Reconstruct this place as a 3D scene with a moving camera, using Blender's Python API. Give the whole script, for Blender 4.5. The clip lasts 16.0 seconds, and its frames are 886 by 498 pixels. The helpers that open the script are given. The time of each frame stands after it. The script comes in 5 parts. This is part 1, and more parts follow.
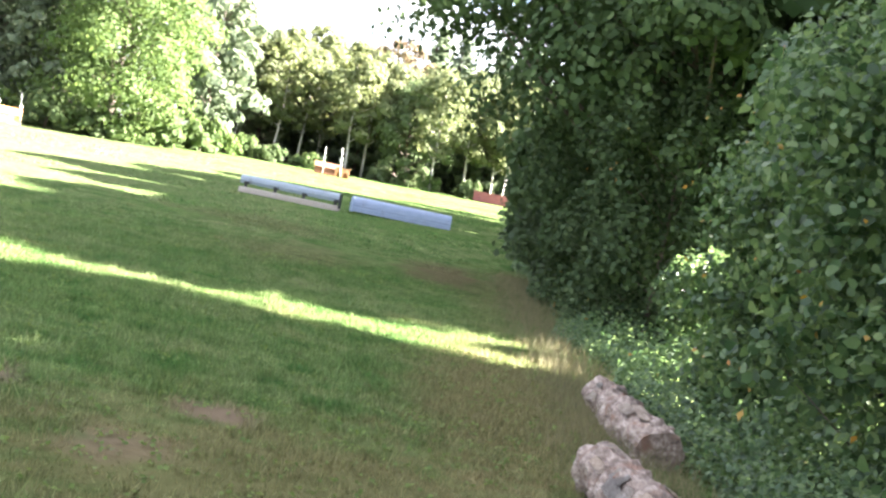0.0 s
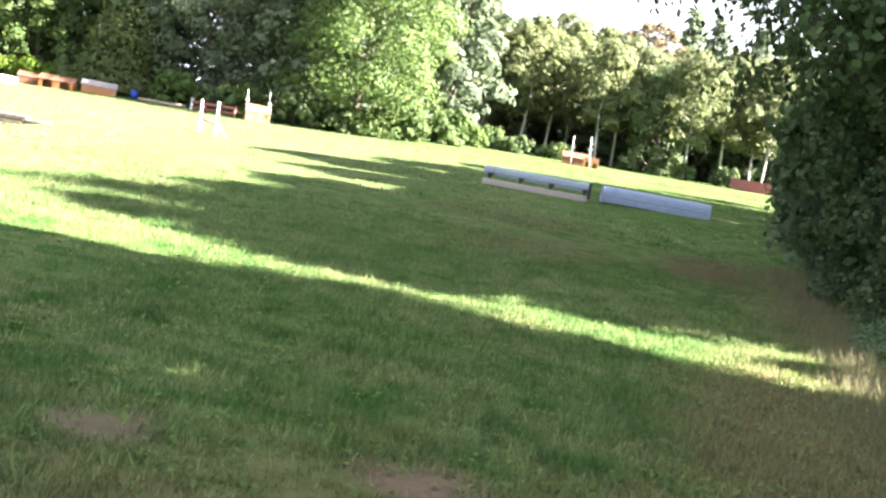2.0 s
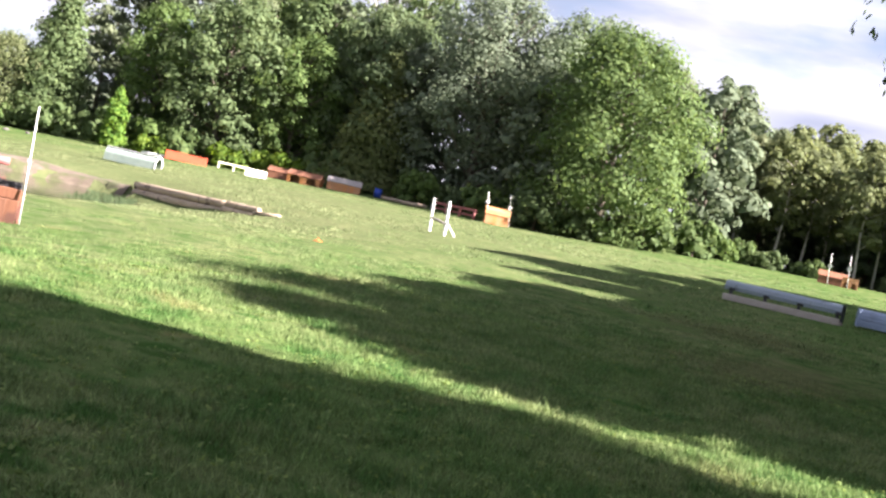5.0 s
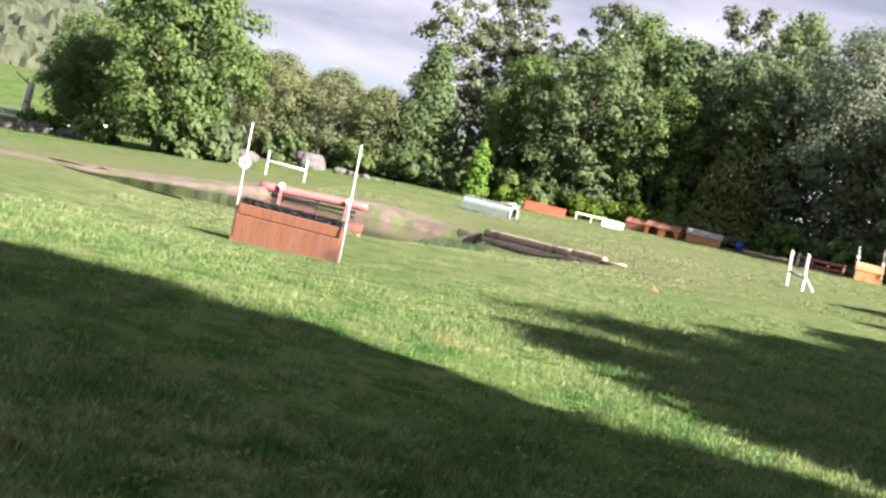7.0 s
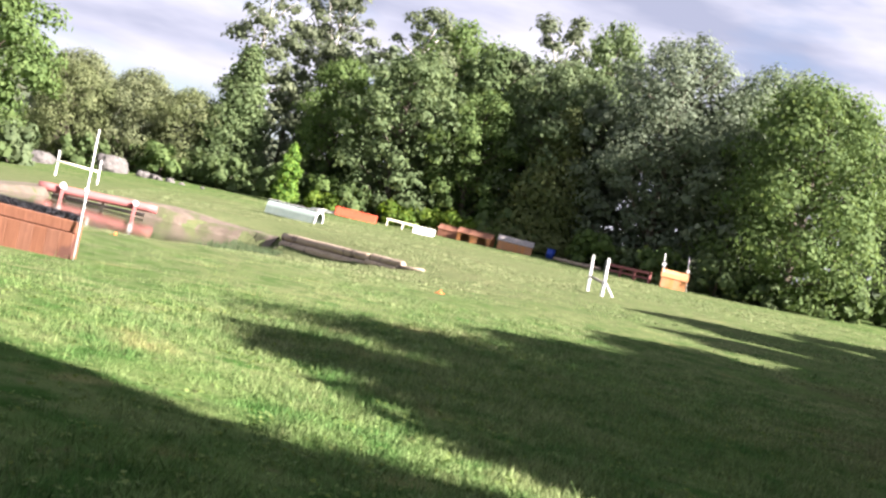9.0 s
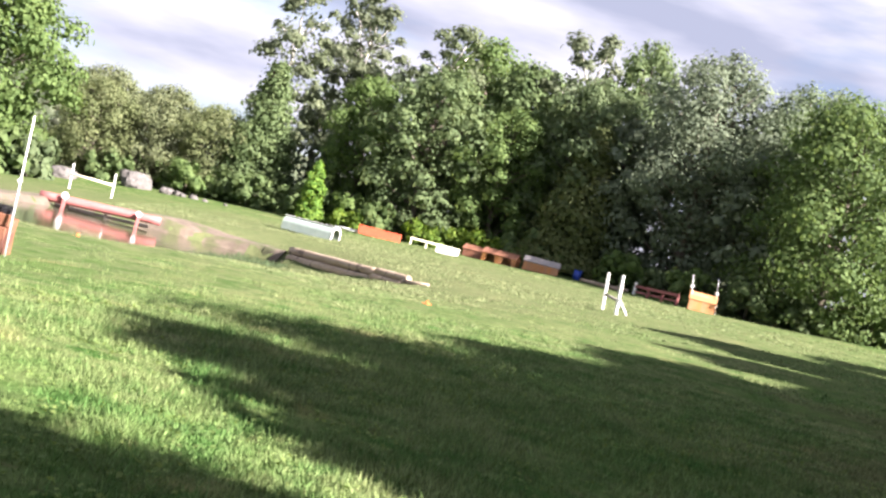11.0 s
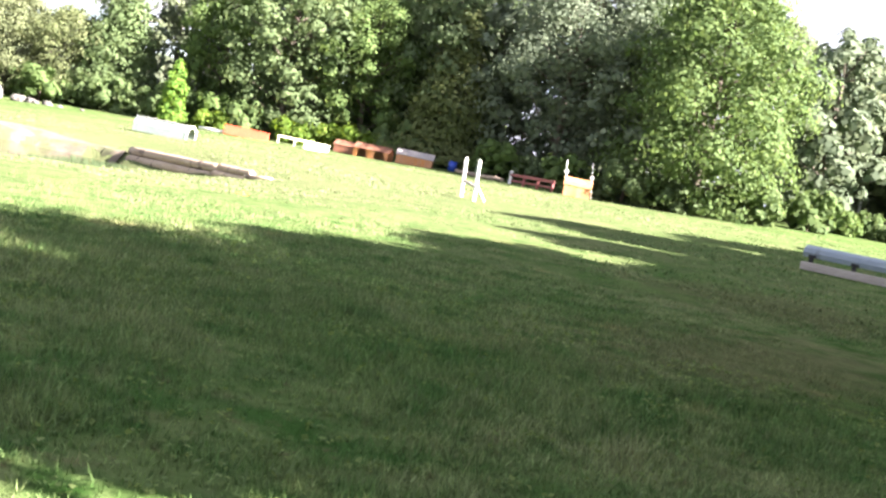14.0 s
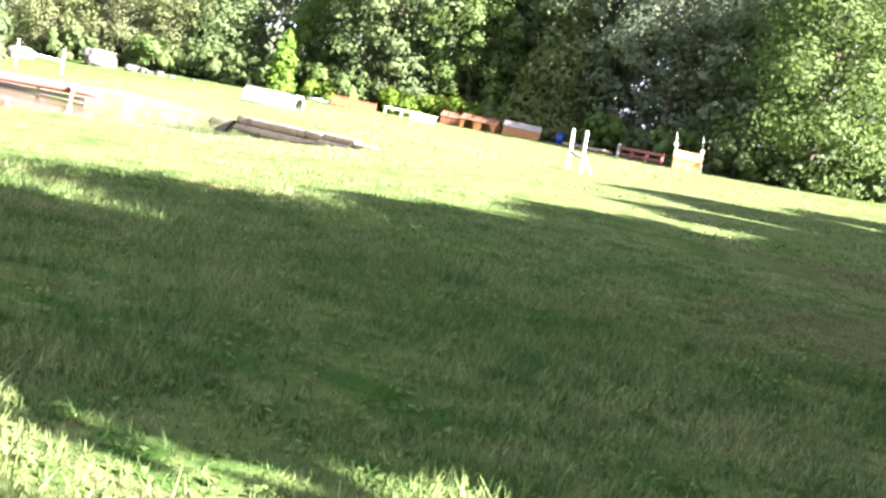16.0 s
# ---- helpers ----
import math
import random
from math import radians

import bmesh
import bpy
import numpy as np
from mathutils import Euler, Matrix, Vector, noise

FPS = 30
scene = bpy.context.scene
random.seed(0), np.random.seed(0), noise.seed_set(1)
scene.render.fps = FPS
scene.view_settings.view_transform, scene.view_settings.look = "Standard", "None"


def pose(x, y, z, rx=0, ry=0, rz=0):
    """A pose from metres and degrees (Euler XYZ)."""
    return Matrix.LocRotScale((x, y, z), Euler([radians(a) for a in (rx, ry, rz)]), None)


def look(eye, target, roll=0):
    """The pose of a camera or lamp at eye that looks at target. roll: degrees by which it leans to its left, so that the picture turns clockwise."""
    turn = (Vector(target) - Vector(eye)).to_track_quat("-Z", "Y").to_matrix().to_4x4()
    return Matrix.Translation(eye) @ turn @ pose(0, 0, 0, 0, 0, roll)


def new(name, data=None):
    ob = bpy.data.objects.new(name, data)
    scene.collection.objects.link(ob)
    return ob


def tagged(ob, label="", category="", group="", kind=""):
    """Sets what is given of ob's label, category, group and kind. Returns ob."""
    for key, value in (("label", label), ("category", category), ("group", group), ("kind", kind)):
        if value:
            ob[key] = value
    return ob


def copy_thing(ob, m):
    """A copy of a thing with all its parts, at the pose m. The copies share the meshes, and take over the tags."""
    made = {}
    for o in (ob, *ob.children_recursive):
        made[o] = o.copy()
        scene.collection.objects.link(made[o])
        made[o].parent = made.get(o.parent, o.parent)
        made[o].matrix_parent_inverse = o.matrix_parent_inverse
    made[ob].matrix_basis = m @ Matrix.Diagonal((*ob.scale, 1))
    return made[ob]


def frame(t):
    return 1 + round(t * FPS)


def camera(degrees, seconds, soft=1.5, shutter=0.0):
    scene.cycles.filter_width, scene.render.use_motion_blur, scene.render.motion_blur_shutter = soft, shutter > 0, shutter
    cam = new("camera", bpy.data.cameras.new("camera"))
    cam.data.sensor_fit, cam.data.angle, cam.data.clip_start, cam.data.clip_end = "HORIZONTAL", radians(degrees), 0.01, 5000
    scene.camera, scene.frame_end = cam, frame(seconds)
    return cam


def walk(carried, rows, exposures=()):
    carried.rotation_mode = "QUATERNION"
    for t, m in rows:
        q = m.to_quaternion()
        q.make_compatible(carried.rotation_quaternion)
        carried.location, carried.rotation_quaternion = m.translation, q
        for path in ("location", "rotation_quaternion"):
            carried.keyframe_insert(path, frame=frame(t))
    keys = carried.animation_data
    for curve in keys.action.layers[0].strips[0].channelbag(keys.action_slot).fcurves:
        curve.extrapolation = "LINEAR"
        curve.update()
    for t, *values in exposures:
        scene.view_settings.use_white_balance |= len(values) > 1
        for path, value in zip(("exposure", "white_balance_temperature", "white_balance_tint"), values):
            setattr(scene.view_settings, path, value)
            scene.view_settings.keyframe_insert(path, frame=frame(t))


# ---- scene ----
cam = camera(38.0, 16.0, soft=2.5)

# the walk along the hedge, turning from the lane to the open field
PATH = [
    (0.0, pose(-0.000, -0.000, 1.526, 89.05, -11.66, 0.00)),
    (0.5, pose(-0.020, 0.650, 1.510, 88.30, -10.86, 2.60)),
    (1.0, pose(-0.083, 1.403, 1.487, 87.65, -11.99, 7.36)),
    (1.5, pose(-0.169, 2.074, 1.437, 87.02, -12.80, 11.83)),
    (2.0, pose(-0.205, 2.656, 1.477, 86.55, -10.44, 11.27)),
    (2.5, pose(-0.192, 3.213, 1.498, 86.11, -13.37, 12.05)),
    (3.0, pose(-0.252, 3.835, 1.534, 87.29, -11.89, 12.18)),
    (3.5, pose(-0.343, 4.475, 1.533, 88.31, -12.35, 15.01)),
    (3.7, pose(-0.351, 4.653, 1.530, 89.33, -12.86, 17.14)),
    (6.0, pose(-0.094, 5.587, 1.548, 87.83, -12.71, 31.76)),
    (6.5, pose(-0.135, 6.097, 1.523, 87.88, -13.82, 39.61)),
    (7.0, pose(-0.044, 6.466, 1.527, 87.52, -13.86, 39.62)),
    (7.5, pose(-0.155, 7.012, 1.520, 88.60, -14.81, 37.01)),
    (8.0, pose(-0.068, 7.412, 1.538, 89.17, -12.21, 33.41)),
    (8.5, pose(-0.101, 7.816, 1.552, 88.53, -13.89, 34.63)),
    (9.0, pose(-0.138, 8.409, 1.535, 89.90, -14.15, 31.79)),
    (9.2, pose(-0.123, 8.612, 1.489, 90.88, -13.43, 31.42)),
    (11.3, pose(0.133, 10.577, 1.467, 90.43, -14.56, 34.30)),
    (11.5, pose(0.109, 10.781, 1.501, 90.59, -11.82, 33.29)),
    (12.0, pose(0.186, 11.245, 1.462, 90.47, -13.96, 33.43)),
    (12.5, pose(0.210, 11.710, 1.435, 91.30, -15.64, 31.23)),
    (13.0, pose(0.267, 12.088, 1.447, 90.76, -10.57, 30.04)),
    (13.5, pose(0.356, 12.474, 1.468, 88.67, -12.64, 30.83)),
    (14.0, pose(0.325, 12.776, 1.473, 87.22, -12.05, 29.36)),
    (14.5, pose(0.398, 12.811, 1.481, 86.83, -13.89, 29.51)),
    (15.0, pose(0.374, 12.878, 1.468, 86.34, -14.63, 30.33)),
    (15.5, pose(0.328, 12.945, 1.458, 85.90, -14.31, 31.35)),
    (16.0, pose(0.206, 13.090, 1.401, 85.01, -12.53, 34.24)),
]
EXPOSURES = [(t, e, 6100, tint) for t, e, tint in ((0.0, 4.62, 18), (1.5, 4.2, 18), (2.5, 4.0, 18), (3.5, 3.55, 20), (6.0, 2.6, 24), (7.3, 2.5, 24), (8.0, 2.75, 24), (9.0, 2.7, 24), (12.5, 2.85, 24), (13.5, 3.15, 24), (14.2, 3.7, 22), (16.0, 3.85, 22))]
walk(cam, PATH, EXPOSURES)

# ------------------------------------------------------------ world, sun
SUN_EL, SUN_AZ = radians(33), radians(-4)   # the sun stands over the hedge, to the east
sun_way = Vector((math.cos(SUN_EL) * math.cos(SUN_AZ), -math.cos(SUN_EL) * math.sin(SUN_AZ), math.sin(SUN_EL)))
world = bpy.data.worlds.new("sky")
scene.world = world
world.use_nodes = True
wt = world.node_tree
wt.nodes.clear()
w_out = wt.nodes.new("ShaderNodeOutputWorld")
w_bg = wt.nodes.new("ShaderNodeBackground")
w_sky = wt.nodes.new("ShaderNodeTexSky")
w_sky.sky_type, w_sky.sun_disc = "NISHITA", False
w_sky.sun_elevation = SUN_EL
w_sky.sun_rotation = math.atan2(sun_way.x, sun_way.y)
w_bg.inputs["Strength"].default_value = 0.026
w_tc = wt.nodes.new("ShaderNodeTexCoord")
w_map = wt.nodes.new("ShaderNodeMapping")
w_map.inputs["Scale"].default_value = (1.6, 1.6, 6.5)
w_n = wt.nodes.new("ShaderNodeTexNoise")
w_n.inputs["Scale"].default_value, w_n.inputs["Detail"].default_value, w_n.inputs["Roughness"].default_value = 1.7, 7, 0.55
w_r = wt.nodes.new("ShaderNodeValToRGB")
w_r.color_ramp.elements[0].position, w_r.color_ramp.elements[1].position = 0.36, 0.52
w_n2 = wt.nodes.new("ShaderNodeTexNoise")
w_n2.inputs["Scale"].default_value, w_n2.inputs["Detail"].default_value = 2.6, 5
w_r2 = wt.nodes.new("ShaderNodeValToRGB")
w_r2.color_ramp.elements[0].position, w_r2.color_ramp.elements[0].color = 0.35, (3.2, 3.5, 4.1, 1)
w_r2.color_ramp.elements[1].position, w_r2.color_ramp.elements[1].color = 0.62, (7.1, 7.1, 7.1, 1)
w_mix = wt.nodes.new("ShaderNodeMixRGB")
wt.links.new(w_tc.outputs["Generated"], w_map.inputs["Vector"])
wt.links.new(w_map.outputs["Vector"], w_n.inputs["Vector"])
wt.links.new(w_map.outputs["Vector"], w_n2.inputs["Vector"])
wt.links.new(w_n.outputs["Fac"], w_r.inputs["Fac"])
wt.links.new(w_n2.outputs["Fac"], w_r2.inputs["Fac"])
wt.links.new(w_r.outputs["Color"], w_mix.inputs["Fac"])
wt.links.new(w_sky.outputs["Color"], w_mix.inputs["Color1"])
wt.links.new(w_r2.outputs["Color"], w_mix.inputs["Color2"])
wt.links.new(w_mix.outputs["Color"], w_bg.inputs["Color"])
wt.links.new(w_bg.outputs["Background"], w_out.inputs["Surface"])

sun = new("sun", bpy.data.lights.new("sun", "SUN"))
sun.data.energy, sun.data.angle, sun.data.color = 5.0, radians(0.53), (1.0, 0.92, 0.79)
sun.matrix_world = look(sun_way * 60, (0, 0, 0))

# ------------------------------------------------------------ materials


def material(name, colours, scale=8.0, rough=0.8, bump=0.2, bump_scale=None, stretch=(1, 1, 1), metal=0.0, spots=None, island=0.0, translucent=0.0, spec=0.3, objvar=0.0):
    """A surface mottled between colours at two scales, with fine relief. spots: (colour, amount, scale) of stains."""
    m = bpy.data.materials.new(name)
    m.use_nodes = True
    t = m.node_tree
    t.nodes.clear()
    out = t.nodes.new("ShaderNodeOutputMaterial")
    b = t.nodes.new("ShaderNodeBsdfPrincipled")
    b.inputs["Roughness"].default_value, b.inputs["Metallic"].default_value = rough, metal
    b.inputs["Specular IOR Level"].default_value = spec
    tc = t.nodes.new("ShaderNodeTexCoord")
    mp = t.nodes.new("ShaderNodeMapping")
    mp.inputs["Scale"].default_value = stretch
    t.links.new(tc.outputs["Object"], mp.inputs["Vector"])
    n = t.nodes.new("ShaderNodeTexNoise")
    n.inputs["Scale"].default_value, n.inputs["Detail"].default_value, n.inputs["Roughness"].default_value = scale, 8, 0.65
    t.links.new(mp.outputs["Vector"], n.inputs["Vector"])
    r = t.nodes.new("ShaderNodeValToRGB")
    e = r.color_ramp.elements
    e[0].position, e[1].position = 0.3, 0.7
    e[0].color, e[1].color = (*colours[0], 1), (*colours[-1], 1)
    for i, c in enumerate(colours[1:-1]):
        x = e.new(0.3 + 0.4 * (i + 1) / (len(colours) - 1))
        x.color = (*c, 1)
    t.links.new(n.outputs["Fac"], r.inputs["Fac"])
    colour = r.outputs["Color"]
    if spots:
        n2 = t.nodes.new("ShaderNodeTexNoise")
        n2.inputs["Scale"].default_value, n2.inputs["Detail"].default_value = spots[2], 6
        t.links.new(tc.outputs["Object"], n2.inputs["Vector"])
        r2 = t.nodes.new("ShaderNodeValToRGB")
        r2.color_ramp.elements[0].position, r2.color_ramp.elements[1].position = 0.62 - 0.2 * spots[1], 0.72 - 0.2 * spots[1]
        t.links.new(n2.outputs["Fac"], r2.inputs["Fac"])
        mx = t.nodes.new("ShaderNodeMixRGB")
        mx.inputs["Color2"].default_value = (*spots[0], 1)
        t.links.new(r2.outputs["Color"], mx.inputs["Fac"])
        t.links.new(colour, mx.inputs["Color1"])
        colour = mx.outputs["Color"]
    if island or objvar:
        hsv = t.nodes.new("ShaderNodeHueSaturation")
        src = []
        if island:
            g = t.nodes.new("ShaderNodeNewGeometry")
            mr = t.nodes.new("ShaderNodeMapRange")
            mr.inputs["To Min"].default_value, mr.inputs["To Max"].default_value = 1 - island, 1 + island
            t.links.new(g.outputs["Random Per Island"], mr.inputs["Value"])
            t.links.new(mr.outputs["Result"], hsv.inputs["Value"])
            mh = t.nodes.new("ShaderNodeMapRange")
            mh.inputs["To Min"].default_value, mh.inputs["To Max"].default_value = 0.5 + 0.05 * island, 0.5 - 0.05 * island
            t.links.new(g.outputs["Random Per Island"], mh.inputs["Value"])
            t.links.new(mh.outputs["Result"], hsv.inputs["Hue"])
        if objvar:
            oi = t.nodes.new("ShaderNodeObjectInfo")
            ms = t.nodes.new("ShaderNodeMapRange")
            ms.inputs["To Min"].default_value, ms.inputs["To Max"].default_value = 1 - objvar, 1 + objvar
            t.links.new(oi.outputs["Random"], ms.inputs["Value"])
            t.links.new(ms.outputs["Result"], hsv.inputs["Saturation"])
            if not island:
                t.links.new(ms.outputs["Result"], hsv.inputs["Value"])
        t.links.new(colour, hsv.inputs["Color"])
        colour = hsv.outputs["Color"]
    t.links.new(colour, b.inputs["Base Color"])
    if bump:
        nb = t.nodes.new("ShaderNodeTexNoise")
        nb.inputs["Scale"].default_value, nb.inputs["Detail"].default_value = bump_scale or scale * 3, 6
        t.links.new(mp.outputs["Vector"], nb.inputs["Vector"])
        bp = t.nodes.new("ShaderNodeBump")
        bp.inputs["Strength"].default_value, bp.inputs["Distance"].default_value = bump, 0.03
        t.links.new(nb.outputs["Fac"], bp.inputs["Height"])
        t.links.new(bp.outputs["Normal"], b.inputs["Normal"])
    if translucent:
        tr = t.nodes.new("ShaderNodeBsdfTranslucent")
        hs = t.nodes.new("ShaderNodeHueSaturation")
        hs.inputs["Hue"].default_value, hs.inputs["Saturation"].default_value, hs.inputs["Value"].default_value = 0.485, 1.1, 1.5
        t.links.new(colour, hs.inputs["Color"])
        t.links.new(hs.outputs["Color"], tr.inputs["Color"])
        ms = t.nodes.new("ShaderNodeMixShader")
        ms.inputs["Fac"].default_value = translucent
        t.links.new(b.outputs["BSDF"], ms.inputs[1])
        t.links.new(tr.outputs["BSDF"], ms.inputs[2])
        t.links.new(ms.outputs["Shader"], out.inputs["Surface"])
    else:
        t.links.new(b.outputs["BSDF"], out.inputs["Surface"])
    return m


def grass_material(name, island, lift=1.0, spec=0.2):
    """Meadow green that turns yellowish and dry in patches; island: variation from blade to blade."""
    m = bpy.data.materials.new(name)
    m.use_nodes = True
    t = m.node_tree
    b = t.nodes["Principled BSDF"]
    b.inputs["Roughness"].default_value, b.inputs["Specular IOR Level"].default_value = 0.75, spec
    g = t.nodes.new("ShaderNodeNewGeometry")

    def noise_ramp(scale, lo, hi, detail=6):
        n = t.nodes.new("ShaderNodeTexNoise")
        n.inputs["Scale"].default_value, n.inputs["Detail"].default_value, n.inputs["Roughness"].default_value = scale, detail, 0.6
        t.links.new(g.outputs["Position"], n.inputs["Vector"])
        r = t.nodes.new("ShaderNodeMapRange")
        r.inputs["From Min"].default_value, r.inputs["From Max"].default_value = lo, hi
        t.links.new(n.outputs["Fac"], r.inputs["Value"])
        return r.outputs["Result"]

    def mixed(a, c2, fac):
        x = t.nodes.new("ShaderNodeMixRGB")
        if isinstance(a, tuple):
            x.inputs["Color1"].default_value = (*(u * lift for u in a), 1)
        else:
            t.links.new(a, x.inputs["Color1"])
        x.inputs["Color2"].default_value = (*(u * lift for u in c2), 1)
        t.links.new(fac, x.inputs["Fac"])
        return x.outputs["Color"]

    c = mixed((0.090, 0.148, 0.042), (0.160, 0.190, 0.078), noise_ramp(0.35, 0.36, 0.66))
    c = mixed(c, (0.050, 0.110, 0.026), noise_ramp(1.9, 0.46, 0.64))
    c = mixed(c, (0.22, 0.205, 0.085), noise_ramp(0.9, 0.60, 0.78))
    c = mixed(c, (0.030, 0.078, 0.014), noise_ramp(4.2, 0.50, 0.74))
    c = mixed(c, (0.125, 0.105, 0.055), noise_ramp(7.0, 0.58, 0.80))
    # trodden lane beside the hedge, worn, dry places, and the field's painted sunlit tone
    for (px, py, rx, ry, colour, amount) in WORN_OR_SUNLIT:
        sp = t.nodes.new("ShaderNodeVectorMath")
        sp.operation = "SUBTRACT"
        sp.inputs[1].default_value = (px, py, 0)
        t.links.new(g.outputs["Position"], sp.inputs[0])
        sc = t.nodes.new("ShaderNodeVectorMath")
        sc.operation = "MULTIPLY"
        sc.inputs[1].default_value = (1 / rx, 1 / ry, 0)
        t.links.new(sp.outputs["Vector"], sc.inputs[0])
        ln = t.nodes.new("ShaderNodeVectorMath")
        ln.operation = "LENGTH"
        t.links.new(sc.outputs["Vector"], ln.inputs[0])
        n = t.nodes.new("ShaderNodeTexNoise")
        n.inputs["Scale"].default_value, n.inputs["Detail"].default_value = 2.5, 6
        t.links.new(g.outputs["Position"], n.inputs["Vector"])
        ad = t.nodes.new("ShaderNodeMath")
        ad.operation = "MULTIPLY_ADD"
        ad.inputs[1].default_value, ad.inputs[2].default_value = 1.6, -0.8
        t.links.new(n.outputs["Fac"], ad.inputs[0])
        su = t.nodes.new("ShaderNodeMath")
        t.links.new(ln.outputs["Value"], su.inputs[0])
        t.links.new(ad.outputs["Value"], su.inputs[1])
        r = t.nodes.new("ShaderNodeMapRange")
        r.inputs["From Min"].default_value, r.inputs["From Max"].default_value = 1.15, 0.45
        r.inputs["To Max"].default_value = amount
        t.links.new(su.outputs["Value"], r.inputs["Value"])
        c = mixed(c, colour, r.outputs["Result"])
    if island:
        hsv = t.nodes.new("ShaderNodeHueSaturation")
        mr = t.nodes.new("ShaderNodeMapRange")
        mr.inputs["To Min"].default_value, mr.inputs["To Max"].default_value = 1 - island, 1 + island
        t.links.new(g.outputs["Random Per Island"], mr.inputs["Value"])
        t.links.new(mr.outputs["Result"], hsv.inputs["Value"])
        t.links.new(c, hsv.inputs["Color"])
        c = hsv.outputs["Color"]
    t.links.new(c, b.inputs["Base Color"])
    n = t.nodes.new("ShaderNodeTexNoise")
    n.inputs["Scale"].default_value, n.inputs["Detail"].default_value = 14, 8
    t.links.new(g.outputs["Position"], n.inputs["Vector"])
    bp = t.nodes.new("ShaderNodeBump")
    bp.inputs["Strength"].default_value, bp.inputs["Distance"].default_value = 0.7, 0.06
    t.links.new(n.outputs["Fac"], bp.inputs["Height"])
    t.links.new(bp.outputs["Normal"], b.inputs["Normal"])
    if island:
        out = t.nodes["Material Output"]
        tr = t.nodes.new("ShaderNodeBsdfTranslucent")
        t.links.new(c, tr.inputs["Color"])
        ms = t.nodes.new("ShaderNodeMixShader")
        ms.inputs["Fac"].default_value = 0.3
        t.links.new(b.outputs["BSDF"], ms.inputs[1])
        t.links.new(tr.outputs["BSDF"], ms.inputs[2])
        t.links.new(ms.outputs["Shader"], out.inputs["Surface"])
    return m


DRY, SOIL, RED = (0.165, 0.135, 0.065), (0.22, 0.155, 0.12), (0.125, 0.10, 0.056)
SUNLIT = (0.142, 0.150, 0.078)   # sunlit paleness of the open field, put into the colour
WORN_OR_SUNLIT = [(-1.2, 8.5, 0.32, 0.4, SOIL, 0.9), (-1.5, 7.0, 0.35, 0.45, SOIL, 0.8), (-2.7, 8.2, 0.3, 0.35, SOIL, 0.7),
        (1.0, 12.0, 1.3, 5.0, DRY, 0.75), (1.3, 22.0, 0.9, 6.0, DRY, 0.25), (-0.3, 6.8, 2.6, 2.6, DRY, 0.65), (0.2, 27.0, 1.1, 3.2, RED, 0.8),
        (-2.8, 25.0, 1.6, 3.0, RED, 0.4), (-4.5, 32.0, 2.2, 3.0, RED, 0.4), (-30.0, 42.0, 24.0, 36.0, SUNLIT, 0.62)]

M_GROUND = grass_material("meadow", 0.0, 0.72, 0.0)
M_BLADE = grass_material("grass_blades", 0.42, 1.35)
M_BARK = material("bark", [(0.06, 0.05, 0.04), (0.16, 0.13, 0.10)], 6, 0.9, 0.8, stretch=(3, 3, 0.6))
M_PALE_BARK = material("pale_bark", [(0.30, 0.28, 0.25), (0.55, 0.53, 0.49)], 5, 0.85, 0.4, stretch=(1, 1, 2.5), spots=((0.08, 0.07, 0.06), 0.3, 4))
LEAF = dict(scale=0.6, rough=0.75, bump=0, spec=0.12)
# darker green: shade on the row's lane side is put into the colour
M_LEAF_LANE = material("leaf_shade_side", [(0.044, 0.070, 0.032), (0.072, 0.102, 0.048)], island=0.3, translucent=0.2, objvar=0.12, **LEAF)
M_LEAF = material("leaf_green", [(0.076, 0.118, 0.044), (0.112, 0.158, 0.062)], island=0.2, translucent=0.4, objvar=0.15, **LEAF)
M_LEAF_DARK = material("leaf_dark", [(0.092, 0.126, 0.074), (0.142, 0.178, 0.108)], island=0.2, translucent=0.35, objvar=0.12, **LEAF)
M_LEAF_LIGHT = material("leaf_light", [(0.095, 0.160, 0.030), (0.140, 0.195, 0.056)], island=0.25, translucent=0.42, objvar=0.12, **LEAF)
M_LEAF_OLIVE = material("leaf_olive", [(0.102, 0.128, 0.054), (0.138, 0.160, 0.076)], island=0.2, translucent=0.4, objvar=0.15, **LEAF)
M_LEAF_GREY = material("leaf_greyish", [(0.088, 0.112, 0.060), (0.122, 0.146, 0.084)], island=0.2, translucent=0.4, objvar=0.1, **LEAF)
M_LEAF_RUST = material("leaf_rusty", [(0.120, 0.110, 0.058), (0.175, 0.135, 0.080)], island=0.4, translucent=0.3, objvar=0.1, **LEAF)
M_LEAF_VIVID = material("leaf_vivid", [(0.095, 0.185, 0.03), (0.14, 0.235, 0.045)], island=0.35, translucent=0.4, **LEAF)
M_CONIFER = material("conifer_green", [(0.078, 0.102, 0.034), (0.120, 0.142, 0.056)], island=0.2, translucent=0.3, objvar=0.1, **LEAF)
M_HEDGE = material("hedge_leaf", [(0.058, 0.110, 0.040), (0.104, 0.160, 0.064)], island=0.55, translucent=0.42, scale=3, rough=0.42, bump=0, spec=0.35)
M_YELLOW_LEAF = material("yellowing_leaf", [(0.32, 0.24, 0.04), (0.30, 0.14, 0.04)], island=0.3, translucent=0.35, scale=3, rough=0.5, bump=0)
M_LOG = material("weathered_log", [(0.07, 0.05, 0.038), (0.24, 0.185, 0.15), (0.50, 0.43, 0.37)], 8, 0.9, 1.0, stretch=(2.5, 0.7, 2.5), spots=((0.20, 0.12, 0.085), 0.35, 5))
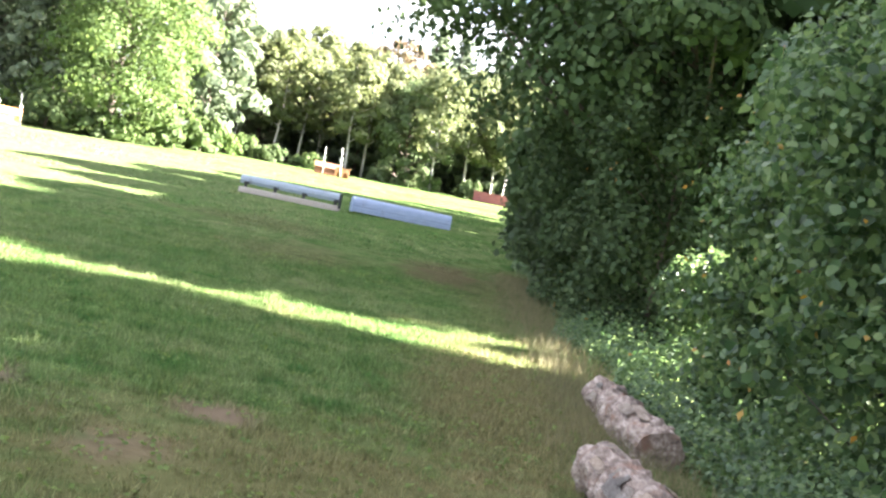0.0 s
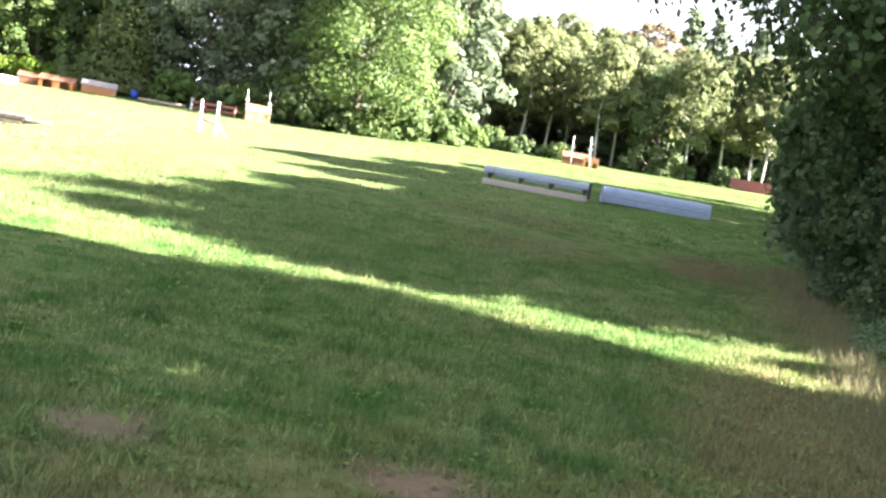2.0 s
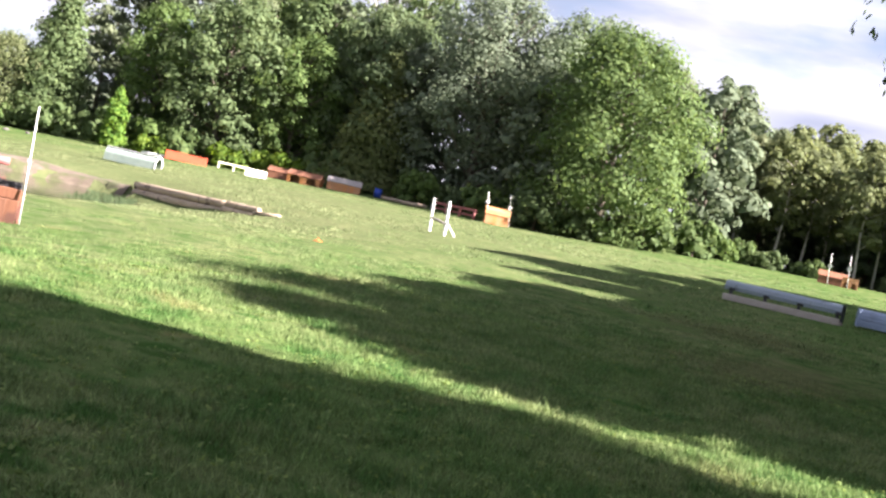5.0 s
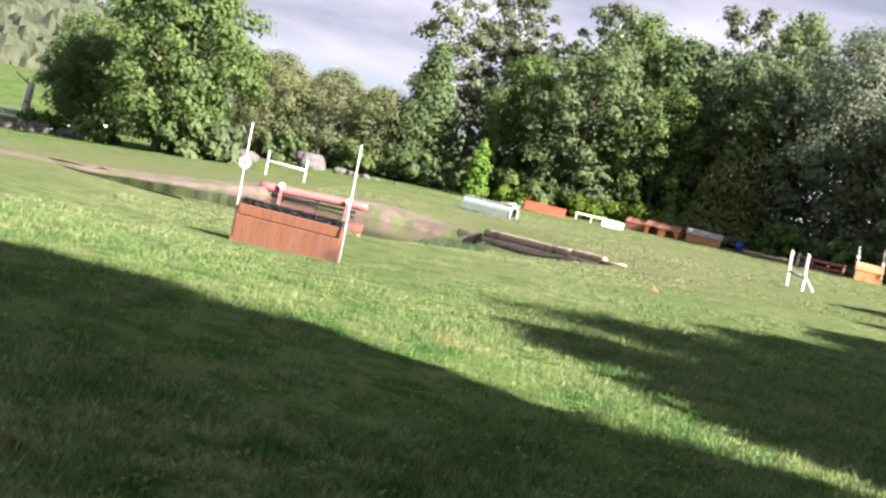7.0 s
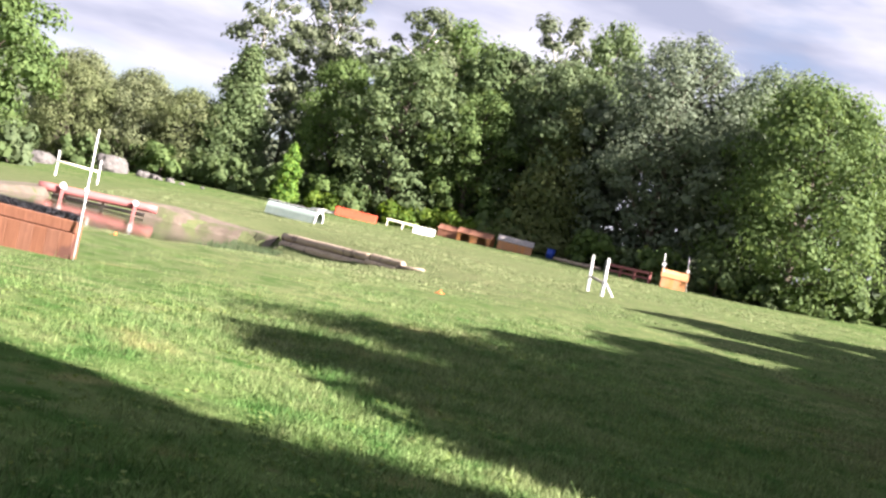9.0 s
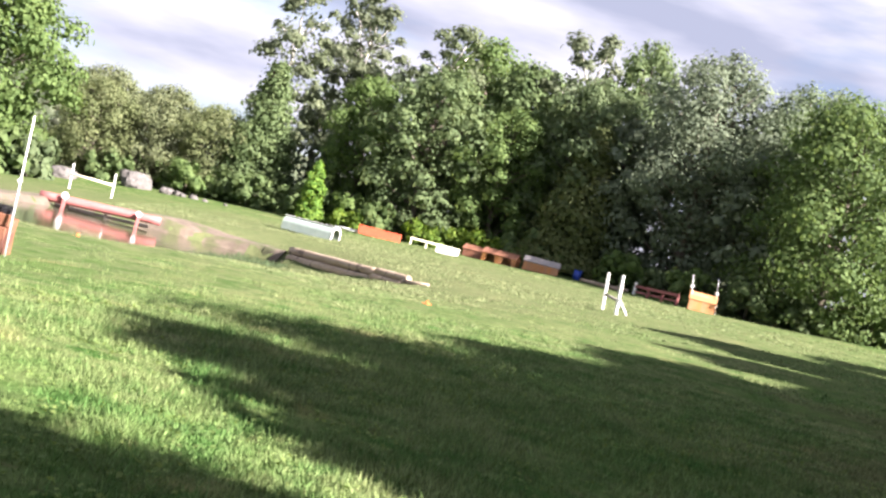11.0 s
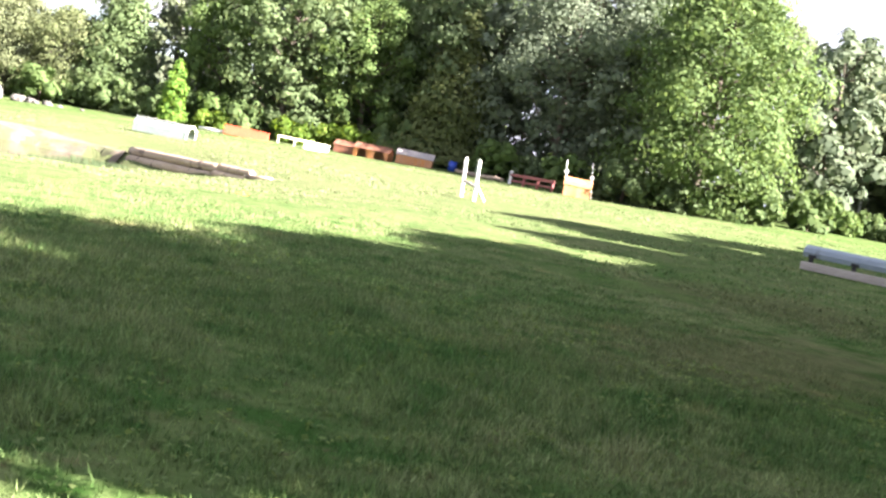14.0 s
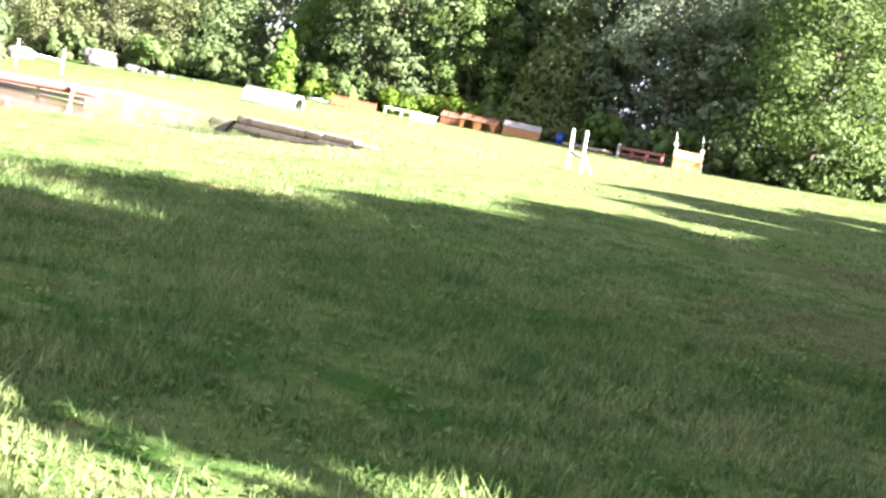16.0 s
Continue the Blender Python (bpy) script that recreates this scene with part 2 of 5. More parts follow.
M_LOG_BARK = material("loose_bark", [(0.26, 0.21, 0.17), (0.48, 0.42, 0.36)], 11, 0.95, 0.8, stretch=(2, 1, 2), objvar=0.35)
M_POLE_LOG = material("peeled_log", [(0.25, 0.19, 0.13), (0.42, 0.34, 0.25)], 4, 0.85, 0.5, stretch=(0.4, 3, 3), spots=((0.12, 0.09, 0.07), 0.25, 3))
M_STONE = material("field_stone", [(0.065, 0.062, 0.056), (0.115, 0.108, 0.098)], 4, 0.9, 0.6, spots=((0.13, 0.122, 0.112), 0.3, 5))
M_SAND = material("sandy_bank", [(0.075, 0.060, 0.043), (0.142, 0.114, 0.085)], 2.5, 0.95, 0.7, spots=((0.07, 0.075, 0.035), 0.6, 1.2))
M_WHITE = material("white_paint", [(0.60, 0.60, 0.58), (0.74, 0.74, 0.71)], 5, 0.55, 0.1, spots=((0.5, 0.48, 0.42), 0.12, 6))
M_BROWNWOOD = material("stained_boards", [(0.15, 0.066, 0.038), (0.235, 0.105, 0.06)], 3, 0.75, 0.25, stretch=(5, 1, 0.5), spots=((0.11, 0.05, 0.036), 0.3, 2), objvar=0.04)
M_ORANGE = material("orange_stain", [(0.42, 0.18, 0.07), (0.52, 0.26, 0.12)], 5, 0.7, 0.3, stretch=(4, 1, 1), objvar=0.1)
M_REDORANGE = material("red_orange_paint", [(0.55, 0.085, 0.04), (0.65, 0.12, 0.055)], 4, 0.6, 0.15, spots=((0.45, 0.10, 0.05), 0.15, 4))
M_RED = material("faded_red_paint", [(0.24, 0.075, 0.07), (0.34, 0.13, 0.115)], 4, 0.7, 0.3, stretch=(0.6, 3, 3), spots=((0.24, 0.10, 0.09), 0.25, 3))
M_BLACK = material("black_brush", [(0.010, 0.010, 0.012), (0.035, 0.035, 0.038)], 20, 0.8, 0.8, island=0.5)
M_BLACKPAINT = material("black_paint", [(0.015, 0.015, 0.016), (0.03, 0.03, 0.03)], 9, 0.6, 0.2)
M_GREYBOARD = material("grey_blue_boards", [(0.17, 0.205, 0.24), (0.26, 0.30, 0.33)], 5, 0.65, 0.3, stretch=(0.6, 4, 4), objvar=0.12, spots=((0.16, 0.18, 0.2), 0.2, 4))
M_GREYWOOD = material("bare_grey_wood", [(0.30, 0.26, 0.23), (0.42, 0.38, 0.34)], 5, 0.85, 0.4, stretch=(0.6, 4, 4), objvar=0.1)
M_BLUEPIPE = material("pale_blue_paint", [(0.20, 0.26, 0.37), (0.29, 0.35, 0.46)], 4, 0.55, 0.2, stretch=(0.7, 3, 3), spots=((0.22, 0.26, 0.34), 0.2, 4))
M_PALEGREEN = material("pale_green_paint", [(0.22, 0.28, 0.25), (0.30, 0.36, 0.32)], 3, 0.6, 0.2, spots=((0.28, 0.33, 0.28), 0.2, 4))
M_ROOFGREY = material("worn_shingles", [(0.20, 0.18, 0.17), (0.42, 0.38, 0.36)], 9, 0.85, 0.5)
M_BLUE = material("blue_plastic", [(0.02, 0.05, 0.28), (0.03, 0.07, 0.36)], 6, 0.4, 0.05)
M_CREAM = material("cream_paint", [(0.68, 0.64, 0.48), (0.78, 0.74, 0.58)], 5, 0.6, 0.15)
M_CONE = material("orange_plastic", [(0.80, 0.16, 0.03), (0.86, 0.22, 0.05)], 6, 0.5, 0.05)
M_HILL = material("far_woods", [(0.022, 0.034, 0.018), (0.045, 0.058, 0.030), (0.075, 0.075, 0.045)], 0.25, 0.95, 0.0)

M_WATER = bpy.data.materials.new("still_water")
M_WATER.use_nodes = True
_t = M_WATER.node_tree
_b = _t.nodes["Principled BSDF"]
_b.inputs["Base Color"].default_value = (0.034, 0.036, 0.018, 1)
_b.inputs["Roughness"].default_value, _b.inputs["IOR"].default_value, _b.inputs["Specular IOR Level"].default_value = 0.09, 1.25, 0.4
_n = _t.nodes.new("ShaderNodeTexNoise")
_n.inputs["Scale"].default_value = 3.0
_bp = _t.nodes.new("ShaderNodeBump")
_bp.inputs["Strength"].default_value, _bp.inputs["Distance"].default_value = 0.06, 0.02
_t.links.new(_n.outputs["Fac"], _bp.inputs["Height"])
_t.links.new(_bp.outputs["Normal"], _b.inputs["Normal"])

# ------------------------------------------------------------ helpers
rng = np.random.default_rng(7)


def soft_clip(v, lo, hi, s=8.0):
    v = np.asarray(v, float)
    v = lo + s * np.logaddexp(0, (v - lo) / s)
    return hi - s * np.logaddexp(0, (hi - v) / s)


WATER_Z = 0.0
POND = [(-26.6, 24.8), (-27.4, 27.6), (-29.6, 31.6), (-32.0, 35.4), (-34.4, 38.6), (-34.0, 41.2), (-31.8, 42.8), (-29.6, 43.7), (-28.3, 43.3), (-26.8, 41.6), (-25.0, 39.0), (-23.1, 35.8), (-22.2, 32.4), (-22.4, 28.8), (-23.4, 25.8), (-25.0, 24.4)]


def pond_depth(x, y):
    """How far inside the pond's shore a place lies, in metres; negative outside."""
    x, y = np.asarray(x, float), np.asarray(y, float)
    best, inside = np.full(np.shape(x), 1e9), np.zeros(np.shape(x), bool)
    for (ax, ay), (bx, by) in zip(POND, POND[1:] + POND[:1]):
        dx, dy = bx - ax, by - ay
        k = np.clip(((x - ax) * dx + (y - ay) * dy) / (dx * dx + dy * dy), 0, 1)
        best = np.minimum(best, np.hypot(x - ax - k * dx, y - ay - k * dy))
        cross = (ay > y) != (by > y)
        inside ^= cross & (x < ax + (y - ay) * dx / (dy if dy else 1e-9))
    return np.where(inside, best, -best) + 0.15 * np.sin(x * 1.7 + 0.6 * np.sin(y * 2.1)) * np.sin(y * 1.3)


def oval_depth(x, y, ovals):
    """How far inside either of two ovals a place lies, 0 at the rim."""
    x, y = np.asarray(x, float), np.asarray(y, float)
    d = []
    for cx, cy, ax, ay, turn in ovals:
        c, s = math.cos(radians(turn)), math.sin(radians(turn))
        u, v = (x - cx) * c + (y - cy) * s, -(x - cx) * s + (y - cy) * c
        d.append(1 - np.sqrt((u / ax) ** 2 + (v / ay) ** 2))
    return np.maximum(*d) * 4.0


HOLLOW = ((-23.8, 30.2, 3.3, 6.4, 26), (-27.3, 37.4, 3.6, 7.0, 22))


def log_dip(x, y, a=(-28.6, 43.2), b=(-21.4, 41.1)):
    """The ground lies lower in front of the log steps, deepest at the pond."""
    dx, dy = b[0] - a[0], b[1] - a[1]
    ln = math.hypot(dx, dy)
    t = ((x - a[0]) * dx + (y - a[1]) * dy) / ln ** 2
    off = ((x - a[0]) * dy - (y - a[1]) * dx) / ln
    return (0.50 - 0.36 * np.clip(t, 0, 1)) * np.exp(-((off - 1.0) / 1.0) ** 2) * np.clip((t + 0.15) * 6, 0, 1) * np.clip((1.1 - t) * 5, 0, 1)


def lay(x, y):
    """The meadow's height, without the pond."""
    x, y = np.asarray(x, float), np.asarray(y, float)
    far = np.clip(y - 70, 0, 45) * 0.035 * np.clip((x + 75) / 30, 0, 1)
    u, v = soft_clip(x, -78, 22) / 50, soft_clip(y, -25, 96) / 50
    z = -1.37 * u - 0.5537 * v - 3.395 * u * u + 2.661 * u * v + 3.658 * v * v - 0.9218 * u * v * v + 1.996 * u * u * v - 1.321 * v ** 3 - 0.3064 * u ** 3
    z0 = 0.0176
    sag = np.clip((oval_depth(x, y, HOLLOW) + 1.9) / 1.9, 0, 1)
    ramp = 0.5 * np.exp(-((x + 25.0) ** 2 + 2.2 * (y - 40.2) ** 2) / 10.0)
    return z - z0 + far - log_dip(x, y) - 0.34 * sag * sag * (3 - 2 * sag) - ramp - 0.2 * np.exp(-((x + 14.8) ** 2 + (y - 20.8) ** 2) / 14.0) - 0.32 * np.exp(-((x + 21.0) ** 2 + (y - 36.0) ** 2) / 30.0)


def height(x, y):
    p = np.clip(pond_depth(x, y), -3.0, 1.0)
    z = lay(x, y)
    z = z + np.clip((p + 2.2) / 1.7, 0, 1) * (np.maximum(z, WATER_Z + 0.01) - z)   # the rim holds the water
    dip = np.clip(p / 0.5, 0, 1)
    return z * (1 - dip) + (WATER_Z - 0.45) * dip


def gz(x, y):
    return float(height(x, y))


def mesh_object(name, bm, mat, parent=None):
    me = bpy.data.meshes.new(name)
    bm.to_mesh(me)
    bm.free()
    me.materials.append(mat)
    ob = new(name, me)
    if parent:
        ob.parent = parent
    return ob


def part(name, bm, mat, parent, label=""):
    ob = mesh_object(name, bm, mat, parent)
    if label:
        ob["label"] = label
    return ob


def raw_object(name, verts, faces_n, mat, parent=None, smooth=False):
    """A mesh from arrays: verts (n*k, 3), each k in a row one face."""
    k = faces_n
    nv = len(verts)
    nf = nv // k
    me = bpy.data.meshes.new(name)
    me.vertices.add(nv)
    me.vertices.foreach_set("co", np.asarray(verts, np.float32).ravel())
    me.loops.add(nv)
    me.loops.foreach_set("vertex_index", np.arange(nv, dtype=np.int32))
    me.polygons.add(nf)
    me.polygons.foreach_set("loop_start", np.arange(0, nv, k, dtype=np.int32))
    me.polygons.foreach_set("loop_total", np.full(nf, k, np.int32))
    me.update(calc_edges=True)
    me.materials.append(mat)
    ob = new(name, me)
    if parent:
        ob.parent = parent
    return ob


def thing(name, x, y, label, category, turn=0.0, z=None, group="", kind="", tilt=(0, 0)):
    """An Empty at a thing's base, on the ground."""
    ob = new(name)
    ob.empty_display_size = 0.2
    ob.matrix_world = pose(x, y, gz(x, y) if z is None else z, tilt[0], tilt[1], turn)
    return tagged(ob, label, category, group, kind)


def span(left, right):
    """Middle, length and turn of a thing that reaches from left to right."""
    dx, dy = right[0] - left[0], right[1] - left[1]
    return (left[0] + right[0]) / 2, (left[1] + right[1]) / 2, math.hypot(dx, dy), math.degrees(math.atan2(dy, dx))


def box(bm, c, s, rot=(0, 0, 0), bevel=0.008):
    """A block with rounded edges."""
    r = bmesh.ops.create_cube(bm, size=1.0)
    vs = r["verts"]
    bmesh.ops.scale(bm, vec=s, verts=vs)
    if bevel and min(s) > 2.2 * bevel:
        es = list({e for v in vs for e in v.link_edges})
        rb = bmesh.ops.bevel(bm, geom=es, offset=bevel, segments=1, affect="EDGES")
        vs = list({v for f in rb["faces"] for v in f.verts} | {v for v in vs if v.is_valid})
    bmesh.ops.transform(bm, matrix=Matrix.LocRotScale(c, Euler([radians(a) for a in rot]), None), verts=vs)
    return vs


def rod(bm, a, b, r0, r1=None, seg=10, rings=1, wobble=0.0, seed=0.0):
    """A tapered round bar from a to b, with capped ends."""
    a, b = Vector(a), Vector(b)
    r1 = r0 if r1 is None else r1
    w = (b - a).normalized()
    u = w.orthogonal().normalized()
    v = w.cross(u)
    loops = []
    for i in range(rings + 1):
        k = i / rings
        c = a.lerp(b, k)
        r = r0 + (r1 - r0) * k
        loop = []
        for j in range(seg):
            th = 2 * math.pi * j / seg
            q = r
            if wobble:
                q *= 1 + wobble * noise.noise(Vector((math.cos(th) * 1.3, math.sin(th) * 1.3, k * rings * 0.35)) + Vector((seed, seed, seed)))
            loop.append(bm.verts.new(c + (u * math.cos(th) + v * math.sin(th)) * q))
        loops.append(loop)
    for p, q in zip(loops, loops[1:]):
        for j in range(seg):
            f = bm.faces.new((p[j], p[(j + 1) % seg], q[(j + 1) % seg], q[j]))
            f.smooth = True
    bm.faces.new(loops[0][::-1])
    bm.faces.new(loops[-1])


def extrude_profile(bm, pts, x0, x1):
    """A solid whose outline pts (y, z) runs along x from x0 to x1."""
    a = [bm.verts.new((x0, y, z)) for y, z in pts]
    b = [bm.verts.new((x1, y, z)) for y, z in pts]
    n = len(pts)
    for i in range(n):
        bm.faces.new((a[i], a[(i + 1) % n], b[(i + 1) % n], b[i]))
    bm.faces.new(a[::-1])
    bm.faces.new(b)
    bmesh.ops.recalc_face_normals(bm, faces=bm.faces[:])


def leaf_quads(points, out, size, aspect=0.62, up=0.35, full=False):
    """Diamond leaves at points, facing roughly along out, with random turns."""
    n = len(points)
    clump = full is True
    nrm = out * (1.0 if clump else 0.7) + rng.normal(0, 0.24 if clump else 0.55, (n, 3))
    nrm[:, 2] += up
    nrm /= np.linalg.norm(nrm, axis=1, keepdims=True) + 1e-9
    t = rng.normal(0, 1, (n, 3))
    t -= nrm * np.sum(t * nrm, 1, keepdims=True)
    t /= np.linalg.norm(t, axis=1, keepdims=True) + 1e-9
    s = np.cross(nrm, t)
    L = (size * rng.uniform(0.65, 1.35, n))[:, None]
    if full == "ovate":
        q = np.empty((n, 6, 3))
        for k, (u, v, w) in enumerate(((-0.5, 0, 0), (-0.2, 0.5, 0.1), (0.2, 0.42, 0.08), (0.55, 0, -0.1), (0.2, -0.42, 0.08), (-0.2, -0.5, 0.1))):
            q[:, k] = points + (t * u + s * v * aspect + nrm * w) * L
        return q.reshape(-1, 3)
    q = np.empty((n, 4, 3))
    if full:
        j = rng.uniform(0.6, 1.3, (n, 4))[:, :, None] * 0.5
        for k, (u, v) in enumerate(((-1, -1), (1, -1), (1, 1), (-1, 1))):
            q[:, k] = points + (t * u + s * v * aspect) * L * j[:, k]
        return q.reshape(-1, 3)
    fold = nrm * L * 0.12
    q[:, 0] = points - t * L * 0.5
    q[:, 1] = points + s * L * aspect * 0.5 + fold
    q[:, 2] = points + t * L * 0.5
    q[:, 3] = points - s * L * aspect * 0.5 + fold
    return q.reshape(-1, 3)

# ------------------------------------------------------------ ground, water, banks


def build_ground():
    """One sheet from the walked lane to the horizon, finer near the middle."""
    def axis(lo, hi, step, far):
        mid = np.arange(lo, hi + 1e-6, step)
        grow = np.cumsum(step * 1.22 ** np.arange(1, 40))
        grow = grow[grow < far]
        return np.concatenate([(lo - grow)[::-1], mid, hi + grow])
    xs, ys = axis(-80, 14, 0.5, 2600), axis(-12, 100, 0.5, 2600)
    gx, gy = np.meshgrid(xs, ys)
    zz = height(gx, gy)
    bump = np.zeros_like(zz)
    for k, (fx, fy, a) in enumerate(((0.9, 1.1, 0.014), (0.37, 0.29, 0.025), (1.7, 0.6, 0.008))):
        bump += a * np.sin(gx * fx + k * 1.7 + 1.3 * np.sin(gy * 0.23)) * np.sin(gy * fy + k)
    zz = zz + bump * (np.abs(gx + 30) < 90)
    v = np.stack([gx, gy, zz], -1).reshape(-1, 3)
    ny, nx = gx.shape
    i = np.arange((ny - 1) * (nx - 1))
    r, c = i // (nx - 1), i % (nx - 1)
    q = np.stack([r * nx + c, r * nx + c + 1, (r + 1) * nx + c + 1, (r + 1) * nx + c], 1)
    me = bpy.data.meshes.new("ground")
    me.from_pydata(v.tolist(), [], q.tolist())
    me.polygons.foreach_set("use_smooth", np.ones(len(q), bool))
    me.materials.append(M_GROUND)
    return tagged(new("ground", me), "sloping green meadow with dry worn patches", "ground", kind="structure")


def build_water():
    bm = bmesh.new()
    cx, cy = sum(p[0] for p in POND) / len(POND), sum(p[1] for p in POND) / len(POND)
    ring = [bm.verts.new((x + 0.5 * (x - cx) / math.hypot(x - cx, y - cy), y + 0.5 * (y - cy) / math.hypot(x - cx, y - cy), WATER_Z)) for x, y in POND]
    bm.faces.new(ring)
    ob = mesh_object("water", bm, M_WATER)
    return tagged(ob, "still dark pond water below the bank", "water", kind="structure")


BANK_LINE = [(-31.4, 22.0), (-28.8, 24.0), (-26.9, 25.6), (-27.5, 28.0), (-29.6, 31.8), (-32.1, 35.6), (-34.4, 38.8), (-34.0, 41.2), (-31.8, 42.9), (-29.7, 43.8), (-28.5, 43.7)]
BANK_WIDE = [0.8, 2.0, 3.4, 3.6, 3.2, 2.4, 2.2, 2.1, 2.0, 1.7, 0.8]


def bank_near(x, y):
    """True where a place lies on the bare bank."""
    hit = np.zeros(np.shape(x), bool)
    for (p, q, w) in zip(BANK_LINE, BANK_LINE[1:], BANK_WIDE[1:]):
        dx, dy = q[0] - p[0], q[1] - p[1]
        ln = math.hypot(dx, dy)
        along = ((x - p[0]) * dx + (y - p[1]) * dy) / ln
        off = (-(x - p[0]) * dy + (y - p[1]) * dx) / ln
        hit |= (along > -0.2) & (along < ln + 0.2) & (off > -0.9) & (off < w - 0.75)
    return hit


def build_bank():
    """Bare sandy berm along the pond's far side, lumpy and trodden, higher towards the logs."""
    verts, faces = [], []
    n, m = 140, 12
    for i in range(n):
        s = i / (n - 1) * (len(BANK_LINE) - 1)
        k = min(int(s), len(BANK_LINE) - 2)
        p = Vector((*BANK_LINE[k], 0)).lerp(Vector((*BANK_LINE[k + 1], 0)), s - k)
        d = (Vector((*BANK_LINE[k + 1], 0)) - Vector((*BANK_LINE[k], 0))).normalized()
        outw = Vector((-d.y, d.x, 0))
        wide = BANK_WIDE[k] + (BANK_WIDE[k + 1] - BANK_WIDE[k]) * (s - k)
        wide *= 1 + 0.12 * noise.noise(Vector((s * 3.0, 0, 5)))
        crest = WATER_Z + 0.06 + 0.42 * (i / (n - 1)) ** 2.2
        back = p + outw * (wide - 0.7)
        crest = max(WATER_Z + 0.05, min(crest, gz(back.x, back.y) + 0.06 + 0.2 * i / n))
        for j in range(m):
            e = j / (m - 1)
            q = p + outw * (-0.7 + wide * e)
            lump = 0.05 * noise.noise(Vector((q.x * 1.1, q.y * 1.1, 0))) + 0.03 * noise.noise(Vector((q.x * 3, q.y * 3, 2)))
            g = gz(q.x, q.y)
            rise = min(1.0, e / 0.6) ** 1.8
            z = WATER_Z - 0.12 + (crest - WATER_Z + 0.12) * rise
            if e > 0.6:
                f = (e - 0.6) / 0.4
                z = z * (1 - f) + (g - 0.03) * f
            z = max(z + lump * min(1, 4 * e * (1 - e)), g + 0.045 * min(1, 6 * (1 - e)) - 0.02)
            z += (g - 0.03 - z) * max(0.0, 1 - i / 22)
            if j == 0:
                z = min(z, g - 0.05)
            verts.append((q.x, q.y, z))
    for i in range(n - 1):
        for j in range(m - 1):
            a = i * m + j
            faces.append((a, a + 1, a + m + 1, a + m))
    me = bpy.data.meshes.new("bank")
    me.from_pydata(verts, [], faces)
    for p in me.polygons:
        p.use_smooth = True
    me.materials.append(M_SAND)
    return tagged(new("bank", me), "bare sandy bank along the pond", "bank", kind="structure")


def build_grass():
    """Blades over the lawn, dense near the walk and in coarser tufts further out."""
    def blades(name, n, xr, yr, length, width, keep, label, gathered=0.0):
        x, y = rng.uniform(*xr, n), rng.uniform(*yr, n)
        tuft = rng.integers(0, n // 50, n)
        tufted = rng.random(n) < gathered
        x = np.where(tufted, rng.uniform(*xr, n // 50 + 1)[tuft] + rng.normal(0, 0.055, n), x)
        y = np.where(tufted, rng.uniform(*yr, n // 50 + 1)[tuft] + rng.normal(0, 0.055, n), y)
        tall = np.where(tufted, rng.uniform(0.9, 1.7, n // 50 + 1)[tuft], 0.85)
        k = keep(x, y) & (pond_depth(x, y) < -0.12) & ~bank_near(x, y)
        for (px, py, rx, ry, c, a) in WORN_OR_SUNLIT[:3]:
            k &= ((x - px) / rx) ** 2 + ((y - py) / ry) ** 2 > rng.uniform(0.25, 1.1, n)
        x, y, tall = x[k], y[k], tall[k]
        n = len(x)
        clump = np.clip(0.75 + 0.4 * np.sin(x * 2.1 + 1.7 * np.sin(y * 1.3)) * np.sin(y * 2.4 + x) + 0.35 * np.maximum(0, np.sin(x * 6.3 + 2 * np.sin(y * 4.1)) * np.sin(y * 5.7 + 1.5 * np.sin(x * 3.3))) + rng.normal(0, 0.22, n), 0.3, 2.0)
        L = length * clump * tall
        a = rng.uniform(0, 2 * math.pi, n)
        lean = rng.uniform(0.1, 0.9, n) * L
        b = rng.uniform(0, 2 * math.pi, n)
        z = height(x, y) - 0.012
        w = width * rng.uniform(0.7, 1.3, n)
        v = np.empty((n, 3, 3))
        v[:, 0] = np.stack([x - np.cos(a) * w, y - np.sin(a) * w, z], 1)
        v[:, 1] = np.stack([x + np.cos(a) * w, y + np.sin(a) * w, z], 1)
        v[:, 2] = np.stack([x + np.cos(b) * lean, y + np.sin(b) * lean, z + L], 1)
        return tagged(raw_object(name, v.reshape(-1, 3), 3, M_BLADE), label, "grass", kind="stuff")
    fan = lambda x, y: (x < 2.6) & (x > -1.2 - y * 0.95)
    blades("grass", 400000, (-17, 2.6), (2.5, 16), 0.058, 0.0062, fan, "short green lawn grass, dry in places", 0.32)
    blades("grass", 250000, (-24, 2.6), (15, 32), 0.044, 0.0105, lambda x, y: (x < 2.6) & (x > -3 - y * 0.8), "short green lawn grass, dry in places")
    blades("grass", 110000, (-48, 3), (30, 75), 0.060, 0.022, lambda x, y: x > -5 - y * 0.75, "sunlit meadow grass")
    blades("grass", 100000, (-9, 2.5), (15.2, 22.5), 0.088, 0.0066, fan, "lush green lawn grass in thick tufts")
    blades("grass", 24000, (-14, 2.4), (3, 26), 0.14, 0.005, fan, "taller grass stalks in the lawn")


